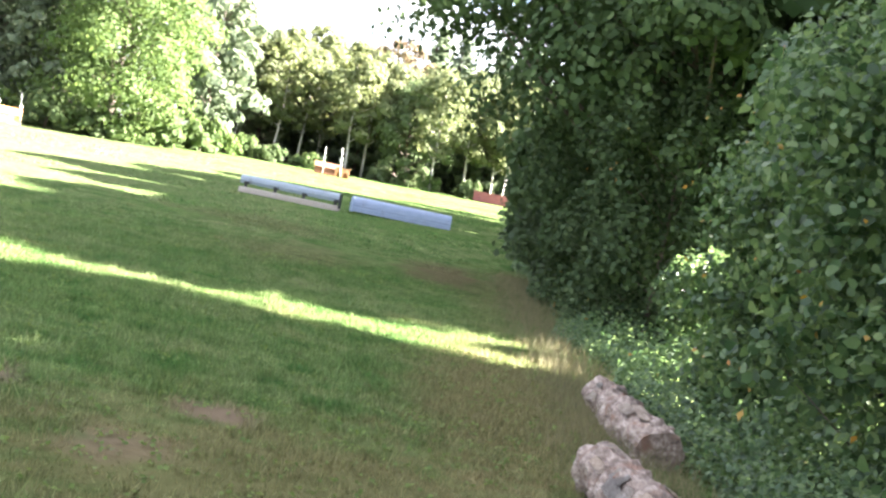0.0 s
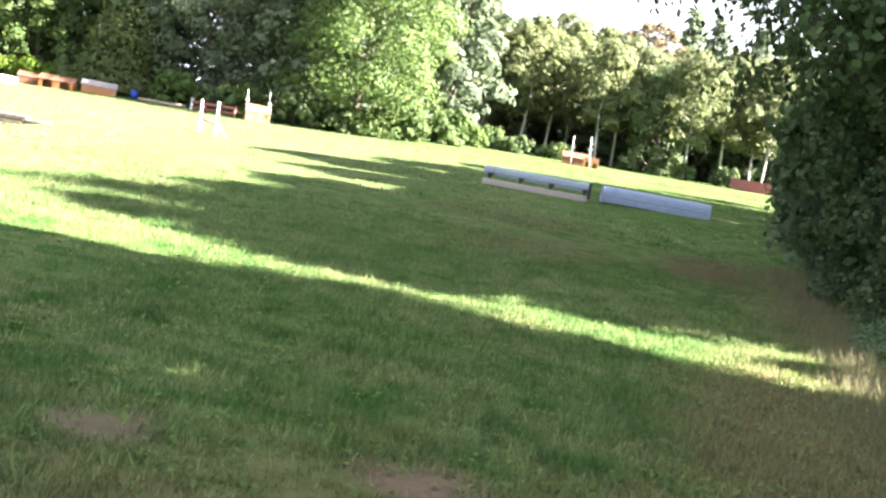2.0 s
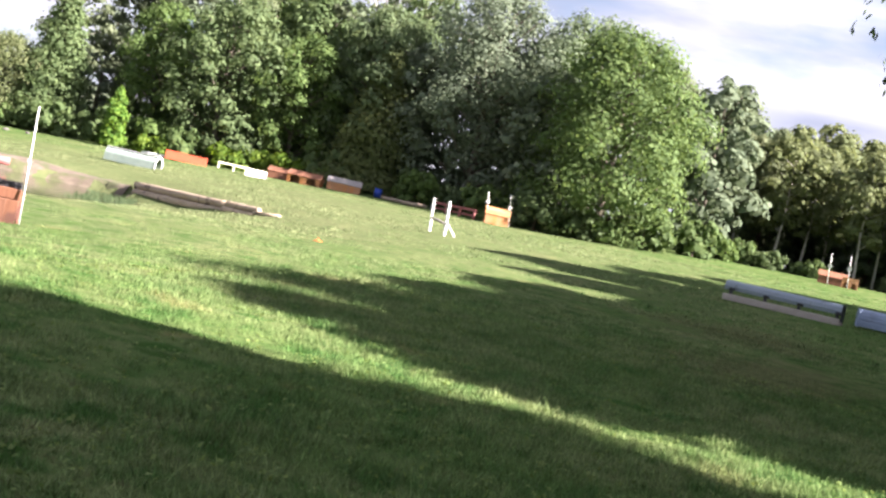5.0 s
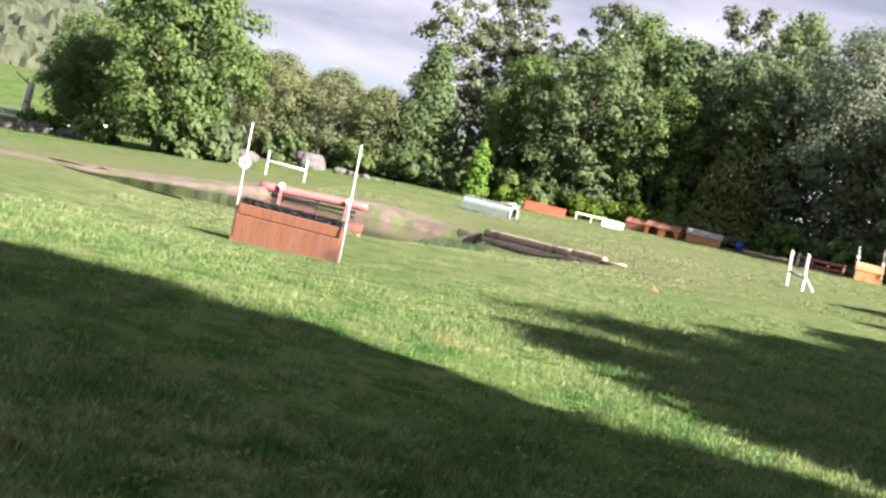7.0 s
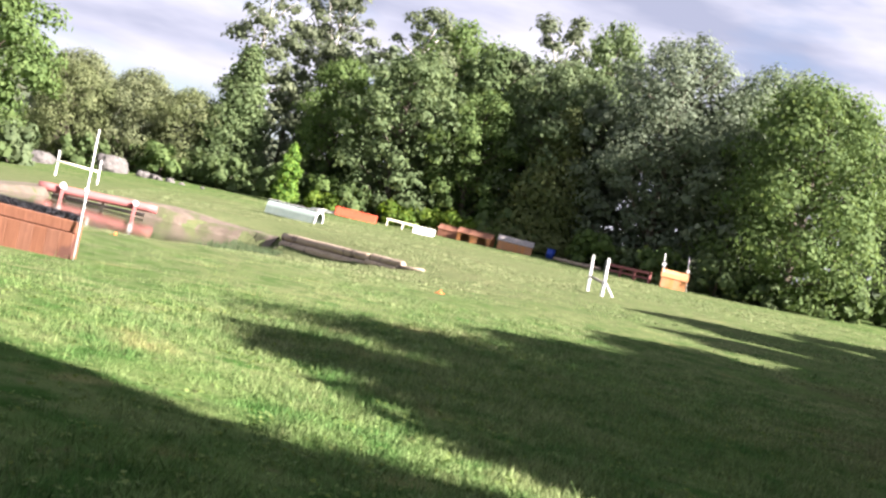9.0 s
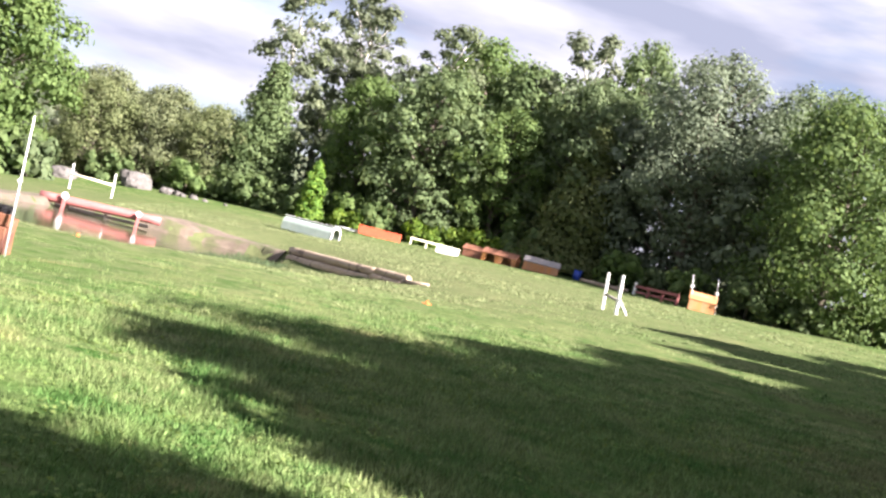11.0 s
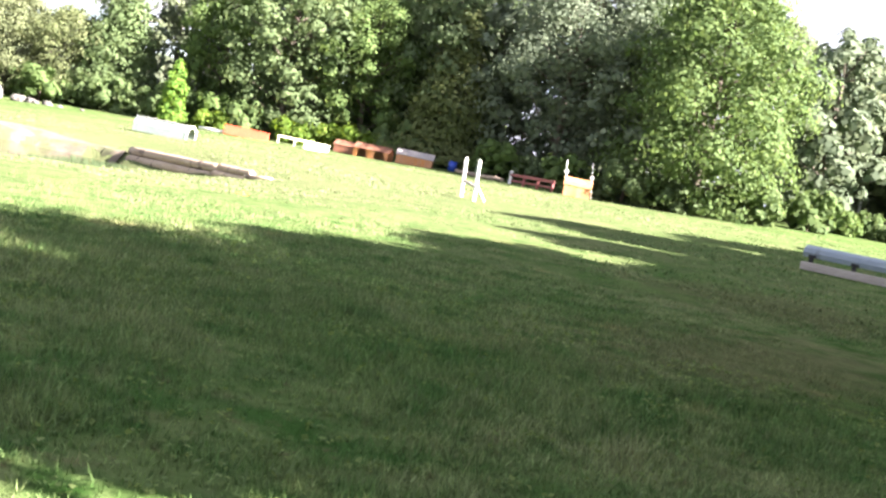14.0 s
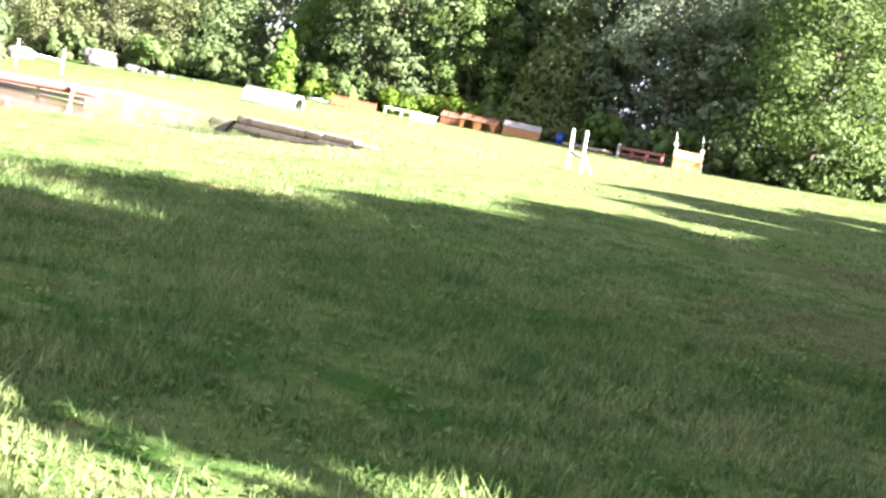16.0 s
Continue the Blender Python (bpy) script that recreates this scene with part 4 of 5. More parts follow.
def red_log_jump(left, right):
    """A thick red-painted log carried over the water on posts, with flags' discs."""
    x, y, L, a = span(left, right)
    ob = thing("log_jump", x, y, "thick faded red log on posts over the water", "jump", a, z=WATER_Z)
    bm = bmesh.new()
    rod(bm, (-L / 2, 0, 0.26), (L / 2, 0, 0.38), 0.155, 0.14, 16, 10, 0.06, 1)
    part("log", bm, M_RED, ob)
    bm = bmesh.new()
    rod(bm, (-L / 2 + 0.5, 0.25, 0.04), (L / 2 - 0.35, 0.25, 0.1), 0.07, 0.06, 10, 6, 0.1, 2)
    part("lower_log", bm, M_GREYWOOD, ob, "thin grey log behind")
    for k, s in ((-0.30, 0), (0.31, 1)):
        bm = bmesh.new()
        box(bm, (L * k, -0.2, 0.02), (0.12, 0.1, 0.85), (0, 0, 0), 0.01)
        p = part("post", bm, M_RED, ob)
        bm = bmesh.new()
        rod(bm, (L * k, -0.26, 0.44), (L * k, -0.28, 0.44), 0.11 - 0.02 * s, 0.11 - 0.02 * s, 16)
        part("disc", bm, M_WHITE, p, "round white plate")
    for k in (-0.27, 0.05):
        bm = bmesh.new()
        box(bm, (L * k, 0.2, 0.0), (0.1, 0.1, 0.75), (0, 0, 0), 0.01)
        part("prop", bm, M_GREYWOOD, ob)
    return ob


def log_stack(name, left, right, rows, r, label, top, rise):
    """Peeled poles laid one on another as a step in the ground."""
    x, y, L, a = span(left, right)
    ob = thing(name, x, y, label, "log step", a, z=0.0, group="log step")
    for i in range(rows):
        bm = bmesh.new()
        s, z = rng.uniform(-0.12, 0.12) if i < rows - 1 else 0.0, top - r - (rows - 1 - i) * r * 1.75
        rod(bm, (-L / 2 + s, 0.1 * i, z), (L / 2 + s, 0.1 * i + 0.05, z + rise), r * rng.uniform(0.92, 1.08), r * rng.uniform(0.82, 0.95), 14, 14, 0.12, i * 3.1 + L)
        part("pole", bm, M_POLE_LOG, ob)
    return ob


def standard(x, y, a, h, label, brace=True):
    """White post of a show jump with its foot."""
    ob = thing("jump_standard", x, y, label, "jump standard", a, group="white jump standards", tilt=(0, -4))
    bm = bmesh.new()
    box(bm, (0, 0, h / 2), (0.085, 0.085, h), (0, 0, 0), 0.012)
    part("post", bm, M_WHITE, ob)
    bm = bmesh.new()
    rod(bm, (0, 0, h - 0.01), (0, 0, h + 0.02), 0.055, 0.03, 8)
    part("cap", bm, M_WHITE, ob)
    if brace:
        bm = bmesh.new()
        rod(bm, (0.03, -0.02, 0.5), (0.52, -0.06, 0.03), 0.036, 0.036, 8)
        part("brace", bm, M_WHITE, ob)
    return ob


def rail_between(p, q, r, mat, label, name="rail", cat="rail"):
    bm = bmesh.new()
    rod(bm, p, q, r, r, 10)
    return tagged(mesh_object(name, bm, mat), label, cat)


def bench_jump(left, right):
    """Planked table over black brackets on a ground board."""
    x, y, L, a = span(left, right)
    ob = thing("table_jump", x, y, "grey-blue planked jump on black brackets", "jump", a)
    for i in range(5):
        t = radians(-15 + i * 33)
        bm = bmesh.new()
        box(bm, (0, 0.22 - 0.21 * math.cos(t), 0.41 + 0.17 * math.sin(t)), (L, 0.125, 0.032), (90 - math.degrees(t), 0, 0), 0.006)
        part("plank", bm, M_GREYBOARD, ob)
    bm = bmesh.new()
    box(bm, (0, 0.0, 0.09), (L, 0.05, 0.19), (6, 0, 0), 0.008)
    part("ground_board", bm, M_GREYWOOD, ob, "bare grey ground board")
    bm = bmesh.new()
    box(bm, (0, 0.46, 0.08), (L, 0.05, 0.17), (0, 0, 0), 0.008)
    part("back_board", bm, M_GREYWOOD, ob)
    for k in (-0.44, -0.14, 0.15, 0.47):
        bm = bmesh.new()
        box(bm, (L * k, 0.05, 0.27), (0.09, 0.09, 0.36), (0, 0, 0), 0.006)
        box(bm, (L * k + 0.03, 0.01, 0.335), (0.19, 0.06, 0.08), (0, 0, 0), 0.006)
        part("bracket", bm, M_BLACKPAINT, ob)
    bm = bmesh.new()
    box(bm, (L / 2 + 0.02, 0.16, 0.35), (0.035, 0.3, 0.5), (0, 0, 0), 0.005)
    part("end_plate", bm, M_BLACKPAINT, ob)
    return ob


def barrel_jump(left, right):
    """Half-round jump of narrow pale blue slats."""
    x, y, L, a = span(left, right)
    ob = thing("roll_jump", x, y, "pale blue half-round jump of narrow slats", "jump", a)
    def edge(k, inset=0.0):
        t = math.pi * k
        c, z = math.cos(t), math.sin(t)
        return 0.34 - (0.34 - inset) * math.copysign(abs(c) ** 0.55, c), (0.54 - inset) * z ** 0.6
    n = 14
    for i in range(n):
        bm = bmesh.new()
        a0, a1 = (i + 0.04) / n, (i + 0.96) / n
        extrude_profile(bm, [edge(a0), edge((a0 + a1) / 2, -0.004), edge(a1), edge(a1, 0.03), edge(a0, 0.03)], -L / 2, L / 2)
        part("slat", bm, M_BLUEPIPE, ob)
    for s in (-1, 1):
        bm = bmesh.new()
        extrude_profile(bm, [edge(k / 16, 0.032) for k in range(17)], s * (L / 2 - 0.04) - 0.02, s * (L / 2 - 0.04) + 0.02)
        part("end_panel", bm, M_BLUEPIPE, ob)
    return ob


def crate(name, left, right, h, d, front, roof, label, round_top=False, arches=0, over=0.05):
    """A boarded box jump with a roof, gabled or rounded, and arches cut as dark doorways."""
    x, y, L, a = span(left, right)
    ob = thing(name, x, y, label, "jump", a)
    wall = h * (0.62 if roof else 1.0)
    t = 0.03
    if not arches:
        n = max(3, int(L / 0.18))
        for i in range(n):
            bm = bmesh.new()
            box(bm, (-L / 2 + L / n * (i + 0.5), 0, wall / 2), (L / n - 0.006, t, wall), (0, 0, 0), 0.004)
            part("board", bm, front, ob)
    else:
        # a front with round-headed openings, made as piers and arch rings
        w = L / arches
        for i in range(arches):
            cx = -L / 2 + w * (i + 0.5)
            r = w * 0.30
            bm = bmesh.new()
            zc = wall * 0.42
            outline = [(-w / 2, 0), (-w / 2, wall), (w / 2, wall), (w / 2, 0), (r, 0), (r, zc)]
            outline += [(r * math.cos(radians(15 * k)), zc + r * 0.9 * math.sin(radians(15 * k))) for k in range(1, 12)]
            outline += [(-r, zc), (-r, 0)]
            f = [bm.verts.new((cx + u, -t / 2, v)) for u, v in outline]
            b = [bm.verts.new((cx + u, t / 2, v)) for u, v in outline]
            bm.faces.new(f)
            bm.faces.new(b[::-1])
            for k in range(len(f)):
                bm.faces.new((f[k], b[k], b[(k + 1) % len(f)], f[(k + 1) % len(f)]))
            bmesh.ops.recalc_face_normals(bm, faces=bm.faces[:])
            part("arched_panel", bm, front, ob)
    bm = bmesh.new()
    box(bm, (0, d, wall / 2), (L, t, wall), (0, 0, 0), 0.004)
    part("back_panel", bm, front, ob)
    for s in (-1, 1):
        bm = bmesh.new()
        pts = [(0, 0), (d, 0), (d, wall)]
        if roof:
            pts += [(d / 2 + d / 2 * math.cos(radians(18 * k)), wall + (h - wall) * math.sin(radians(18 * k))) for k in range(1, 10)] if round_top else [(d / 2, h - 0.02)]
        pts += [(0, wall)]
        extrude_profile(bm, pts, s * (L / 2 - t / 2) - t / 2 + 0.002 * s, s * (L / 2 - t / 2) + t / 2 + 0.002 * s)
        part("side_panel", bm, front, ob)
    if roof:
        if round_top:
            n = 7
            for i in range(n):
                th = math.pi * (i + 0.5) / n
                bm = bmesh.new()
                box(bm, (0, d / 2 - (d / 2 + 0.02) * math.cos(th), wall + (h - wall) * math.sin(th)), (L + 2 * over, 0.55 * math.pi * (d / 2) / n * 2, 0.025), (90 - math.degrees(th), 0, 0), 0.003)
                part("roof_slat", bm, roof, ob)
        else:
            sl = math.atan2(h - wall, d / 2)
            ln = math.hypot(h - wall, d / 2) + 0.06
            for s in (-1, 1):
                bm = bmesh.new()
                box(bm, (0, d / 2 + s * (d / 4 + 0.01), (wall + h) / 2 + 0.008), (L + 2 * over, ln, 0.028), (-s * math.degrees(sl), 0, 0), 0.004)
                part("roof_panel", bm, roof, ob)
    else:
        bm = bmesh.new()
        box(bm, (0, d / 2, h + 0.015), (L + over, d + 0.06, 0.03), (0, 0, 0), 0.005)
        part("lid", bm, front, ob)
    return ob


def tunnel_box(left, right, h, d):
    """Long pale green hollow box with a white top; a black sheet stands for the shade inside."""
    x, y, L, a = span(left, right)
    ob = thing("tunnel_jump", x, y, "long pale green hollow jump with a white top", "jump", a)
    t = 0.05

    def ring(k):
        r = []
        for i in range(13):
            th = math.pi * i / 12
            r.append((d / 2 - (d / 2 - k) * math.cos(th), (h - k) * min(1.0, math.sin(th) ** 0.45 if i not in (0, 12) else 0)))
        return r
    def arch(bm, outer, inner, x0, x1):
        loops = [[bm.verts.new((x, y, z)) for y, z in r] for x in (x0, x1) for r in (outer, inner)]
        for k in range(len(outer) - 1):
            for p, q in ((0, 2), (3, 1), (1, 0), (2, 3)):
                bm.faces.new((loops[p][k], loops[p][k + 1], loops[q][k + 1], loops[q][k]))
        for k in (0, -1):
            bm.faces.new((loops[0][k], loops[1][k], loops[3][k], loops[2][k]))
        bmesh.ops.recalc_face_normals(bm, faces=bm.faces[:])
    bm = bmesh.new()
    arch(bm, ring(0.0), ring(t), -L / 2, L / 2)
    part("shell", bm, M_PALEGREEN, ob)
    bm = bmesh.new()
    box(bm, (0, d / 2, h + 0.012), (L + 0.03, d * 0.62, 0.03), (0, 0, 0), 0.006)
    part("top_board", bm, M_WHITE, ob, "white top board")
    bm = bmesh.new()
    arch(bm, ring(-0.012), ring(t + 0.01), L / 2 - 0.02, L / 2 + 0.03)
    part("rim", bm, M_WHITE, ob, "white arched rim")
    # black sheet across the far end, painting the shade of the hollow
    bm = bmesh.new()
    extrude_profile(bm, ring(t + 0.005), -L / 2 + 0.03, -L / 2 + 0.06)
    part("end_panel", bm, M_BLACKPAINT, ob)
    return ob


def stone(name, x, y, sx, sy, sz, seed, label, mat=None, group="field stones", sink=0.15):
    bm = bmesh.new()
    bmesh.ops.create_icosphere(bm, subdivisions=3, radius=0.5)
    for v in bm.verts:
        c = v.co.copy()
        k = 1 + 0.35 * noise.noise(c * 1.9 + Vector((seed, 0, 0))) + 0.14 * noise.noise(c * 5 + Vector((0, seed, 0)))
        c = c * k
        c.z = max(-0.32, min(c.z, 0.40 + 0.06 * noise.noise(c * 3)))
        v.co = Vector((c.x * sx * 1.1, c.y * sy * 1.1, (c.z + 0.32) * sz * 1.35 - sink * sz))
    ob = mesh_object(name, bm, mat or M_STONE)
    ob.matrix_world = pose(x, y, gz(x, y), 0, 0, seed * 57 % 360)
    return tagged(ob, label, "stone", group)


def fallen_log(a, b, ra, rb, seed, label):
    ob = new("log")
    tagged(ob, label, "log", "logs by the hedge")
    bm = bmesh.new()
    rod(bm, a, b, ra, rb, 36, 60, 0.30, seed)
    for v in bm.verts:
        p = v.co
        rough = noise.noise(Vector((p.x * 14, p.y * 5, p.z * 14))) + 0.6 * noise.noise(Vector((p.x * 30, p.y * 11, p.z * 30)))
        v.co += Vector((noise.noise(p * 6), 0, noise.noise(p * 6 + Vector((5, 0, 0))))) * 0.03 + Vector((rough, 0, rough)) * 0.014
    part("trunk", bm, M_LOG, ob)
    # strips of loose bark
    axis = Vector(b) - Vector(a)
    w = axis.normalized()
    side = w.cross(Vector((0, 0, 1))).normalized()
    lift = side.cross(w)
    dice = random.Random(int(seed * 10))
    for i in range(16):
        k, th = dice.uniform(0.1, 0.97), dice.uniform(0.2, 2.9)
        r = ra + (rb - ra) * k
        half, span_th = dice.uniform(0.06, 0.17), dice.uniform(0.16, 0.32)
        bm = bmesh.new()
        rows = []
        for u in (-1, -0.3, 0.4, 1):
            row = []
            for v in (-1, 0, 1):
                q = th + span_th * v * (1 - 0.35 * abs(u))
                out = r * (1.02 + 0.05 * abs(u) + 0.03 * abs(v)) + 0.006
                row.append(bm.verts.new(Vector(a) + axis * k + w * half * (u + 0.2 * v * dice.uniform(-1, 1)) + (side * math.cos(q) + lift * math.sin(q)) * out))
            rows.append(row)
        for p, q in zip(rows, rows[1:]):
            for j in range(2):
                bm.faces.new((p[j], p[j + 1], q[j + 1], q[j]))
        bmesh.ops.solidify(bm, geom=bm.faces[:], thickness=0.007)
        part("bark", bm, M_LOG_BARK, ob)
    return ob


def build_things():
    # brush jump with its two flag poles
    brush_coop((-15.5, 20.22), (-14.04, 21.22))
    flag_pole(-15.55, 20.30, 1.92, "tall white flag pole with a number plate", (0, -2.5), (1.27, 0.095), 38)
    flag_pole(-13.99, 21.22, 1.92, "tall white flag pole with a small tag", (0, -2.5), (1.05, 0.03), 38)
    red_log_jump((-33.75, 37.25), (-31.15, 40.15))
    # logs stepping down into the pond
    log_stack("log_step", (-28.3, 43.3), (-23.4, 41.7), 3, 0.155, "step of stacked peeled logs beside the pond", 0.68, 0.10)
    log_stack("log_step", (-23.35, 41.75), (-21.9, 41.35), 2, 0.125, "low step of two peeled logs", 0.80, 0.02)
    rail_between((-21.95, 41.3, gz(-21.95, 41.3) + 0.04), (-20.8, 41.0, gz(-20.8, 41.0) + 0.0), 0.07, M_POLE_LOG, "short peeled log lying in the grass", "log", "log")
    # small white show jump
    standard(-18.1, 46.75, 20, 1.18, "plain white jump standard in the grass", False)
    standard(-16.98, 45.45, -20, 1.2, "white jump standard with a diagonal brace")
    rail_between((-18.08, 46.69, gz(-18.1, 46.7) + 0.5), (-17.0, 45.51, gz(-17.0, 45.5) + 0.42), 0.045, M_GREYWOOD, "dull grey rail between the white standards", "jump_rail")
    bench_jump((-7.04, 43.55), (-3.6, 43.1))
    barrel_jump((-3.2, 44.0), (0.25, 44.6))
    # far brown box with orange frame
    crate("box_jump", (-8.45, 79.0), (-6.95, 79.2), 0.74, 0.8, M_BROWNWOOD, M_BROWNWOOD, "reddish brown boarded box jump before the woods")
    crate("box_jump", (-7.1, 78.3), (-6.25, 78.4), 0.6, 0.4, M_ORANGE, None, "orange frame with two arches beside the box", arches=2)
    flag_pole(-7.9, 78.8, 1.75, "white flag pole with a small plate", (0, -3), (1.05, 0.12), r=0.024)
    flag_pole(-6.75, 78.15, 1.85, "white flag pole with a small plate", (0, -5), (1.1, 0.13), r=0.024)
    crate("wall_jump", (1.6, 88.5), (4.3, 88.3), 0.66, 0.5, M_RED, None, "dark red boarded wall jump with white lid")
    # row along the wood's edge
    tunnel_box((-37.2, 52.85), (-34.75, 53.35), 0.62, 0.8)
    crate("wall_jump", (-43.4, 66.2), (-41.4, 67.4), 0.46, 0.5, M_REDORANGE, None, "long low red-orange box jump")
    rail_between((-44.9, 66.0, gz(-44.9, 66) + 0.12), (-43.5, 66.4, gz(-43.5, 66.4) + 0.12), 0.09, M_WHITE, "short white log in the grass", "log", "log")
    ob = thing("rail_jump", -38.7, 66.9, "low cream-painted bar on short legs", "jump", 34)
    bm = bmesh.new()
    box(bm, (0, 0, 0.36), (2.75, 0.12, 0.1), (0, 0, 0), 0.015)
    part("bar", bm, M_CREAM, ob)
    for k in (-1.3, -0.45, 0.4, 1.3):
        bm = bmesh.new()
        box(bm, (k, 0.01, 0.16), (0.08, 0.09, 0.32), (0, 0, 0), 0.008)
        part("leg", bm, M_CREAM, ob)
    ob = thing("drum", -37.0, 65.7, "white half-round drum lying in the grass", "drum", 30)
    bm = bmesh.new()
    extrude_profile(bm, [(0.34 * math.cos(radians(12 * k)), 0.40 * math.sin(radians(12 * k))) for k in range(16)], -0.55, 0.55)
    part("shell", bm, M_WHITE, ob)
    bm = bmesh.new()
    extrude_profile(bm, [(0.36 * math.cos(radians(12 * k)), 0.42 * math.sin(radians(12 * k))) for k in range(16)], -0.6, -0.56)
    part("end_cap", bm, M_CREAM, ob)
    crate("house_jump", (-38.6, 69.5), (-37.3, 69.9), 0.66, 0.9, M_BROWNWOOD, M_BROWNWOOD, "low brown house jump with a dark roof")
    crate("house_jump", (-37.0, 69.0), (-35.1, 69.4), 0.72, 0.8, M_ORANGE, M_BROWNWOOD, "orange-brown house jump with two arches", arches=2)
    crate("coop_jump", (-34.6, 69.4), (-32.9, 70.2), 0.75, 0.9, M_ORANGE, M_ROOFGREY, "orange coop jump with a weathered grey roof")
    ob = thing("barrel", -32.3, 71.3, "blue plastic barrel standing at the wood's edge", "barrel")
    bm = bmesh.new()
    rod(bm, (0, 0, 0), (0, 0, 0.5), 0.22, 0.22, 16)
    part("body", bm, M_BLUE, ob)
    bm = bmesh.new()
    rod(bm, (0, 0, 0.5), (0, 0, 0.53), 0.235, 0.225, 16)
    part("lid", bm, M_BLUE, ob)
    for i, (p, q) in enumerate((((-31.9, 71.0), (-30.6, 70.8)), ((-30.8, 70.6), (-29.3, 70.2)), ((-30.2, 71.0), (-28.9, 70.6)))):
        fa, fb = (*p, gz(*p) + 0.09), (*q, gz(*q) + 0.09)
        rail_between(fa, fb, 0.1, M_POLE_LOG, "grey log lying along the wood's edge", "log", "log")
    ob = thing("rail_jump", -26.6, 69.0, "faded red rail jump with a white end post", "jump", -35)
    bm = bmesh.new()
    box(bm, (0, 0, 0.48), (4.3, 0.1, 0.14), (0, 0, 0), 0.01)
    part("top_rail", bm, M_RED, ob)
    bm = bmesh.new()
    box(bm, (0, 0.05, 0.2), (4.3, 0.06, 0.1), (0, 0, 0), 0.01)
    part("low_rail", bm, M_RED, ob)
    for k in (-2.1, -0.7, 0.7, 2.1):
        bm = bmesh.new()
        box(bm, (k, 0.0, 0.27 + 0.07 * (k < -2)), (0.12, 0.12, 0.55 + 0.14 * (k < -2)), (0, 0, 0), 0.01)
        part("post", bm, M_WHITE if k < -2 else M_RED, ob, "white end post" if k < -2 else "")
    crate("box_jump", (-23.9, 66.9), (-22.8, 67.4), 0.86, 0.9, M_ORANGE, M_ORANGE, "orange-yellow box jump with a rounded roof", round_top=True)
    flag_pole(-23.8, 67.0, 1.65, "white flag pole with a small plate", (0, -8), (1.12, 0.095), 20, r=0.021)
    flag_pole(-22.9, 67.9, 1.7, "white flag pole with a small plate", (0, -8), (1.0, 0.09), 20, r=0.021)
    # white gate beyond the pond
    ob = thing("gate_posts", -43.3, 47.35, "two white posts with a cream rail beyond the pond", "jump", 55)
    for k in (-0.9, 0.9):
        bm = bmesh.new()
        box(bm, (k, 0, 0.56), (0.075, 0.075, 1.12), (0, -3, 0), 0.01)
        part("post", bm, M_WHITE, ob)
    bm = bmesh.new()
    rod(bm, (-0.9, -0.06, 0.66), (0.9, -0.06, 0.62), 0.045, 0.045, 10)
    part("rail", bm, M_CREAM, ob)
    # bare pale tree before the wood
    ob = thing("dead_tree", -35.2, 74.8, "bare pale dead tree at the wood's edge", "tree")
    bm = bmesh.new()
    rod(bm, (0, 0, -0.2), (0.15, 0, 5.2), 0.14, 0.09, 8, 5, 0.15, 4)
    rod(bm, (0.15, 0, 5.2), (0.5, 0.1, 8.2), 0.08, 0.03, 6)
    part("trunk", bm, M_PALE_BARK, ob)
    for p, q in (((0.16, 0, 5.3), (-0.8, 0.1, 7.0)), ((0.25, 0, 6.0), (1.3, 0, 7.4)), ((0.35, 0, 6.9), (-0.2, 0, 8.2))):
        bm = bmesh.new()
        rod(bm, p, q, 0.045, 0.015, 6)
        part("branch", bm, M_PALE_BARK, ob)
    # markers
    for x, y in ((-14.13, 31.31), (-17.6, 25.4)):
        ob = thing("marker", x, y, "small orange marker cone in the grass", "marker", group="orange markers")
        bm = bmesh.new()
        rod(bm, (0, 0, 0), (0, 0, 0.08), 0.035, 0.012, 12)
        part("cone", bm, M_CONE, ob)
        bm = bmesh.new()
        box(bm, (0, 0, 0.012), (0.15, 0.15, 0.02), (0, 0, 0), 0.004)
        part("base", bm, M_CONE, ob)
    # boulders and stones
    stone("boulder", -56.8, 56.8, 1.4, 1.2, 0.75, 1.0, "pale grey boulder at the thicket")
    stone("boulder", -56.75, 61.8, 2.2, 1.6, 1.1, 2.0, "large pale pointed boulder at the thicket")
    for i, (dx, s) in enumerate(((0.0, 0.8), (0.55, 0.6), (0.95, 0.42), (1.5, 0.55), (2.3, 0.32), (3.4, 0.26))):
        stone("field_stone", -54.7 + dx, 62.5 + 0.35 * dx + 0.15 * (i % 2), s, s * 0.8, s * 0.55, 4.0 + i, "small pale field stone beside the boulder")
    for i in range(14):
        stone("wall_stone", -58.6 - i * 0.62, 48.9 - i * 0.42 + 0.2 * math.sin(i * 2.1), 0.85, 0.6, 0.55 + 0.1 * math.sin(i * 1.3), 11.0 + i, "grey field stone of a low dry wall", None, "dry stone wall")
    # weathered logs beside the lane
    fallen_log((1.60, 5.6, 0.12), (1.34, 8.5, 0.17), 0.21, 0.18, 3.0, "thick weathered log with peeling bark by the hedge")
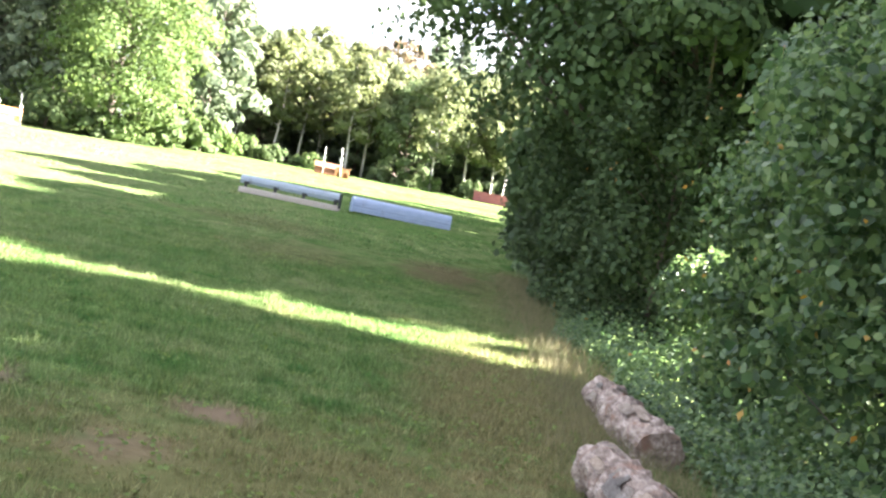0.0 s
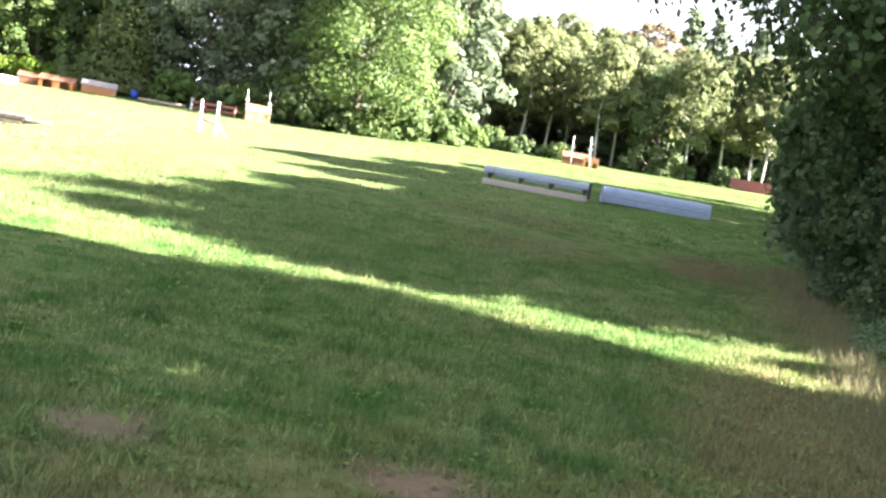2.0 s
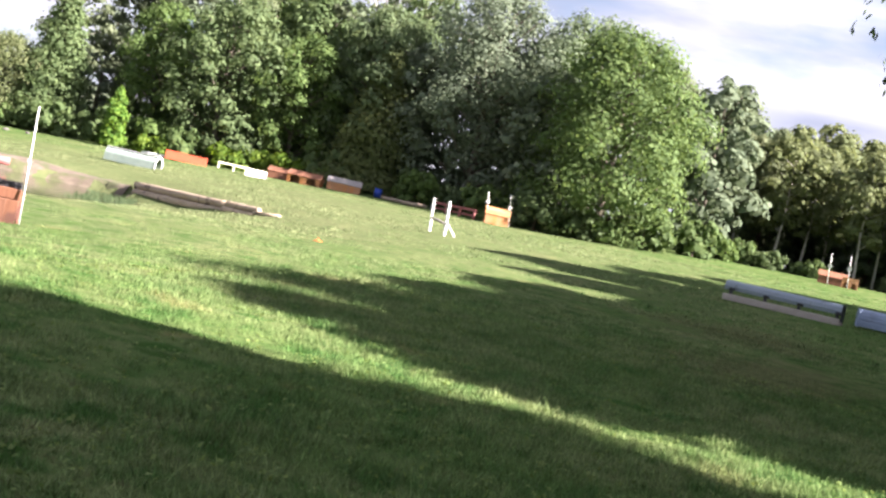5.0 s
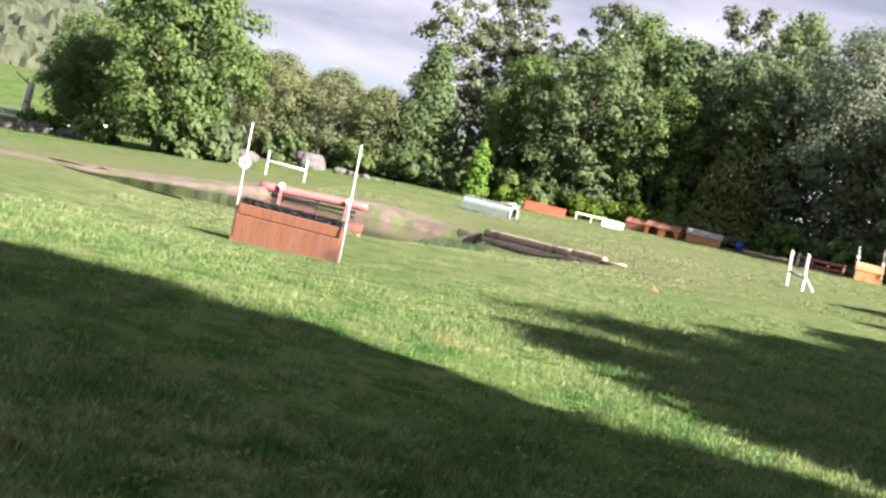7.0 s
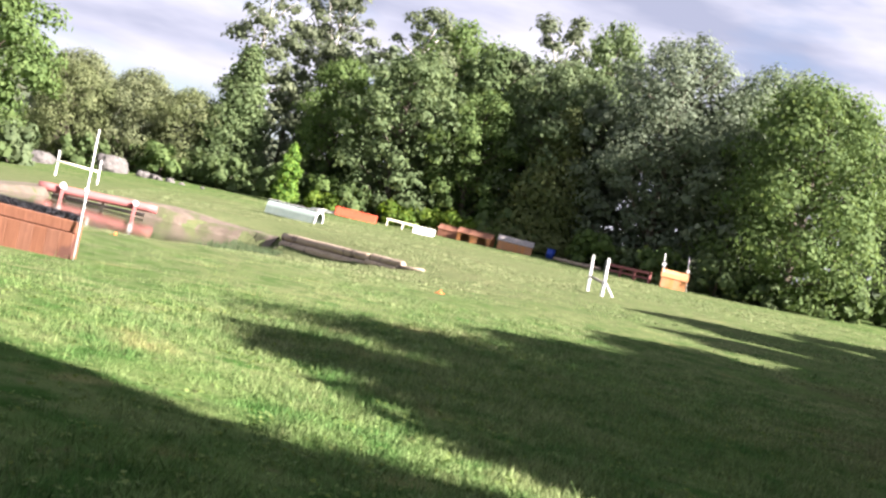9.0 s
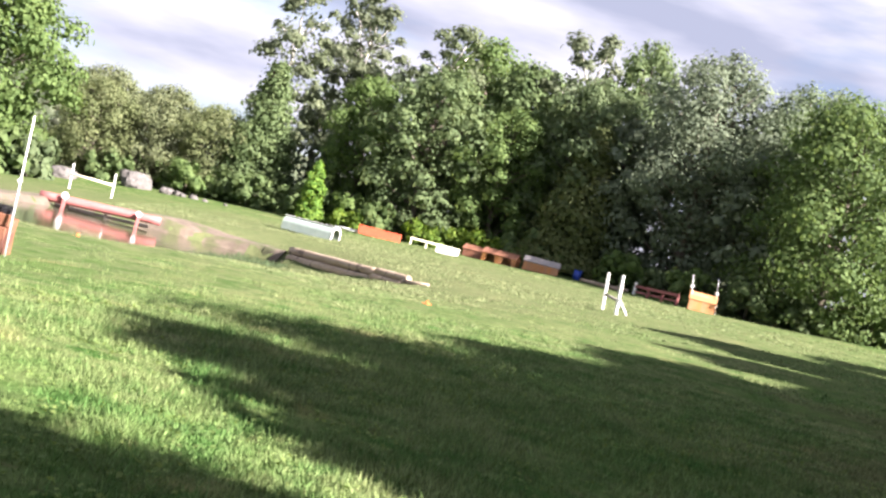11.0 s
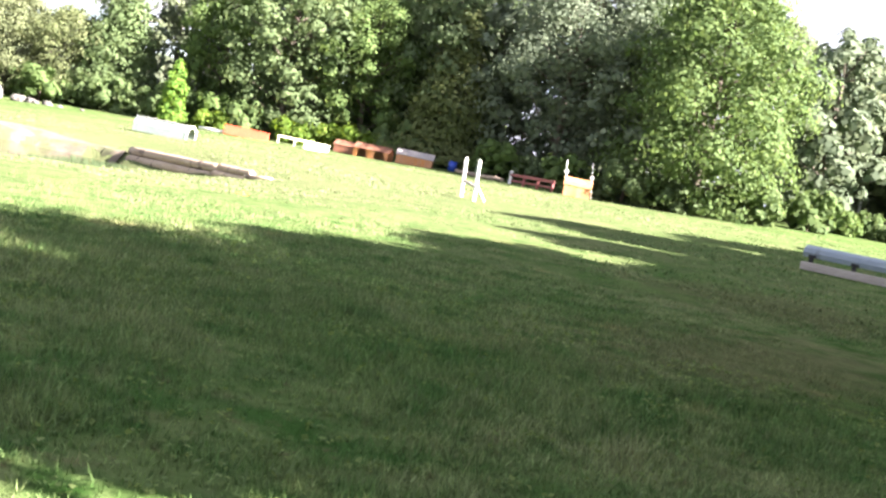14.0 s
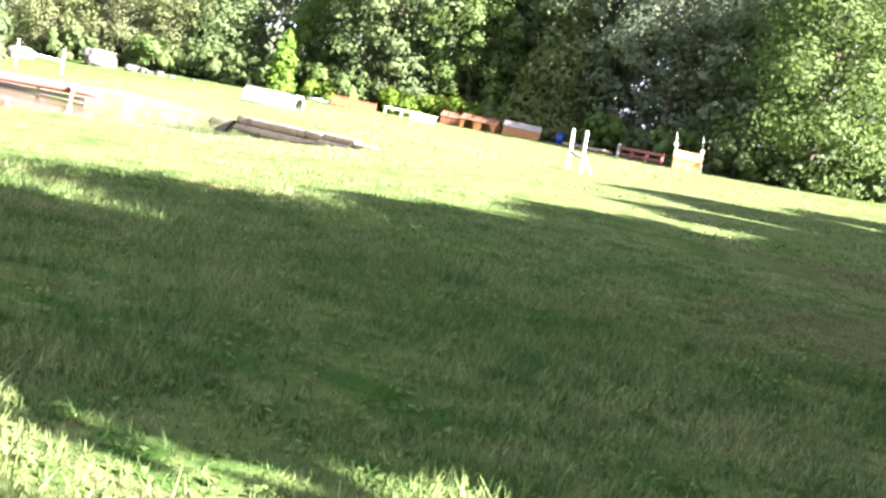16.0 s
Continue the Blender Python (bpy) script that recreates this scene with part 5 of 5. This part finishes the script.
    fallen_log((2.06, 10.2, 0.1), (1.80, 12.4, 0.27), 0.19, 0.16, 8.0, "slimmer weathered log behind the first")


def build_far():
    """Lane, pale trunk and wooded hill beyond the wall."""
    bm = bmesh.new()
    for i in range(2):
        p = (-65.0 - i, 53.0 + 0.6 * i, gz(-65, 53) + 0.25 + 0.35 * i)
        q = (-78.0 - i, 42.5 + 0.6 * i, gz(-78, 42.5) + 0.75 + 0.35 * i)
        rod(bm, p, q, 0.09, 0.09, 8)
    tagged(mesh_object("fence_rails", bm, M_WHITE), "white fence rails beyond the stone wall", "fence", kind="structure")
    ob = thing("stub_tree", -67.7, 48.9, "pale broken tree trunk beside the wall", "tree trunk")
    bm = bmesh.new()
    rod(bm, (0, 0, -0.2), (0.2, 0, 2.6), 0.24, 0.19, 10, 6, 0.2, 5)
    part("trunk", bm, M_PALE_BARK, ob)
    bm = bmesh.new()
    rod(bm, (0.18, 0, 2.4), (-1.6, 0, 3.0), 0.07, 0.03, 6)
    part("branch", bm, M_BARK, ob)
    # hill
    n, m = 320, 120
    v, f = [], []
    for i in range(n):
        a = radians(98 + 84 * i / (n - 1))
        for j in range(m):
            d = 190 + 3 * j
            x, y = math.cos(a) * d, math.sin(a) * d
            k = j / (m - 1)
            ridge = 30 + 16 * math.sin((i / n) * 5.2 - 2.0) + 22 * max(0, (i / n - 0.62)) / 0.38
            z = -6 + ridge * math.sin(k * math.pi / 2) + 4.0 * noise.noise(Vector((x * 0.11, y * 0.11, 0))) + 3.4 * abs(noise.noise(Vector((x * 0.22, y * 0.22, 3)))) + 2.0 * noise.noise(Vector((x * 0.6, y * 0.6, 7)))
            v.append((x, y, z))
    for i in range(n - 1):
        for j in range(m - 1):
            q = i * m + j
            f.append((q, q + 1, q + m + 1, q + m))
    me = bpy.data.meshes.new("backdrop")
    me.from_pydata(v, [], f)
    me.materials.append(M_HILL)
    tagged(new("backdrop", me), "wooded hill in the distance", "hill", kind="structure")


build_ground()
build_water()
build_bank()
build_trees()
build_hedge_foot()
build_things()
build_far()
build_grass()
build_pond_weed(5200)
build_clover(5200)
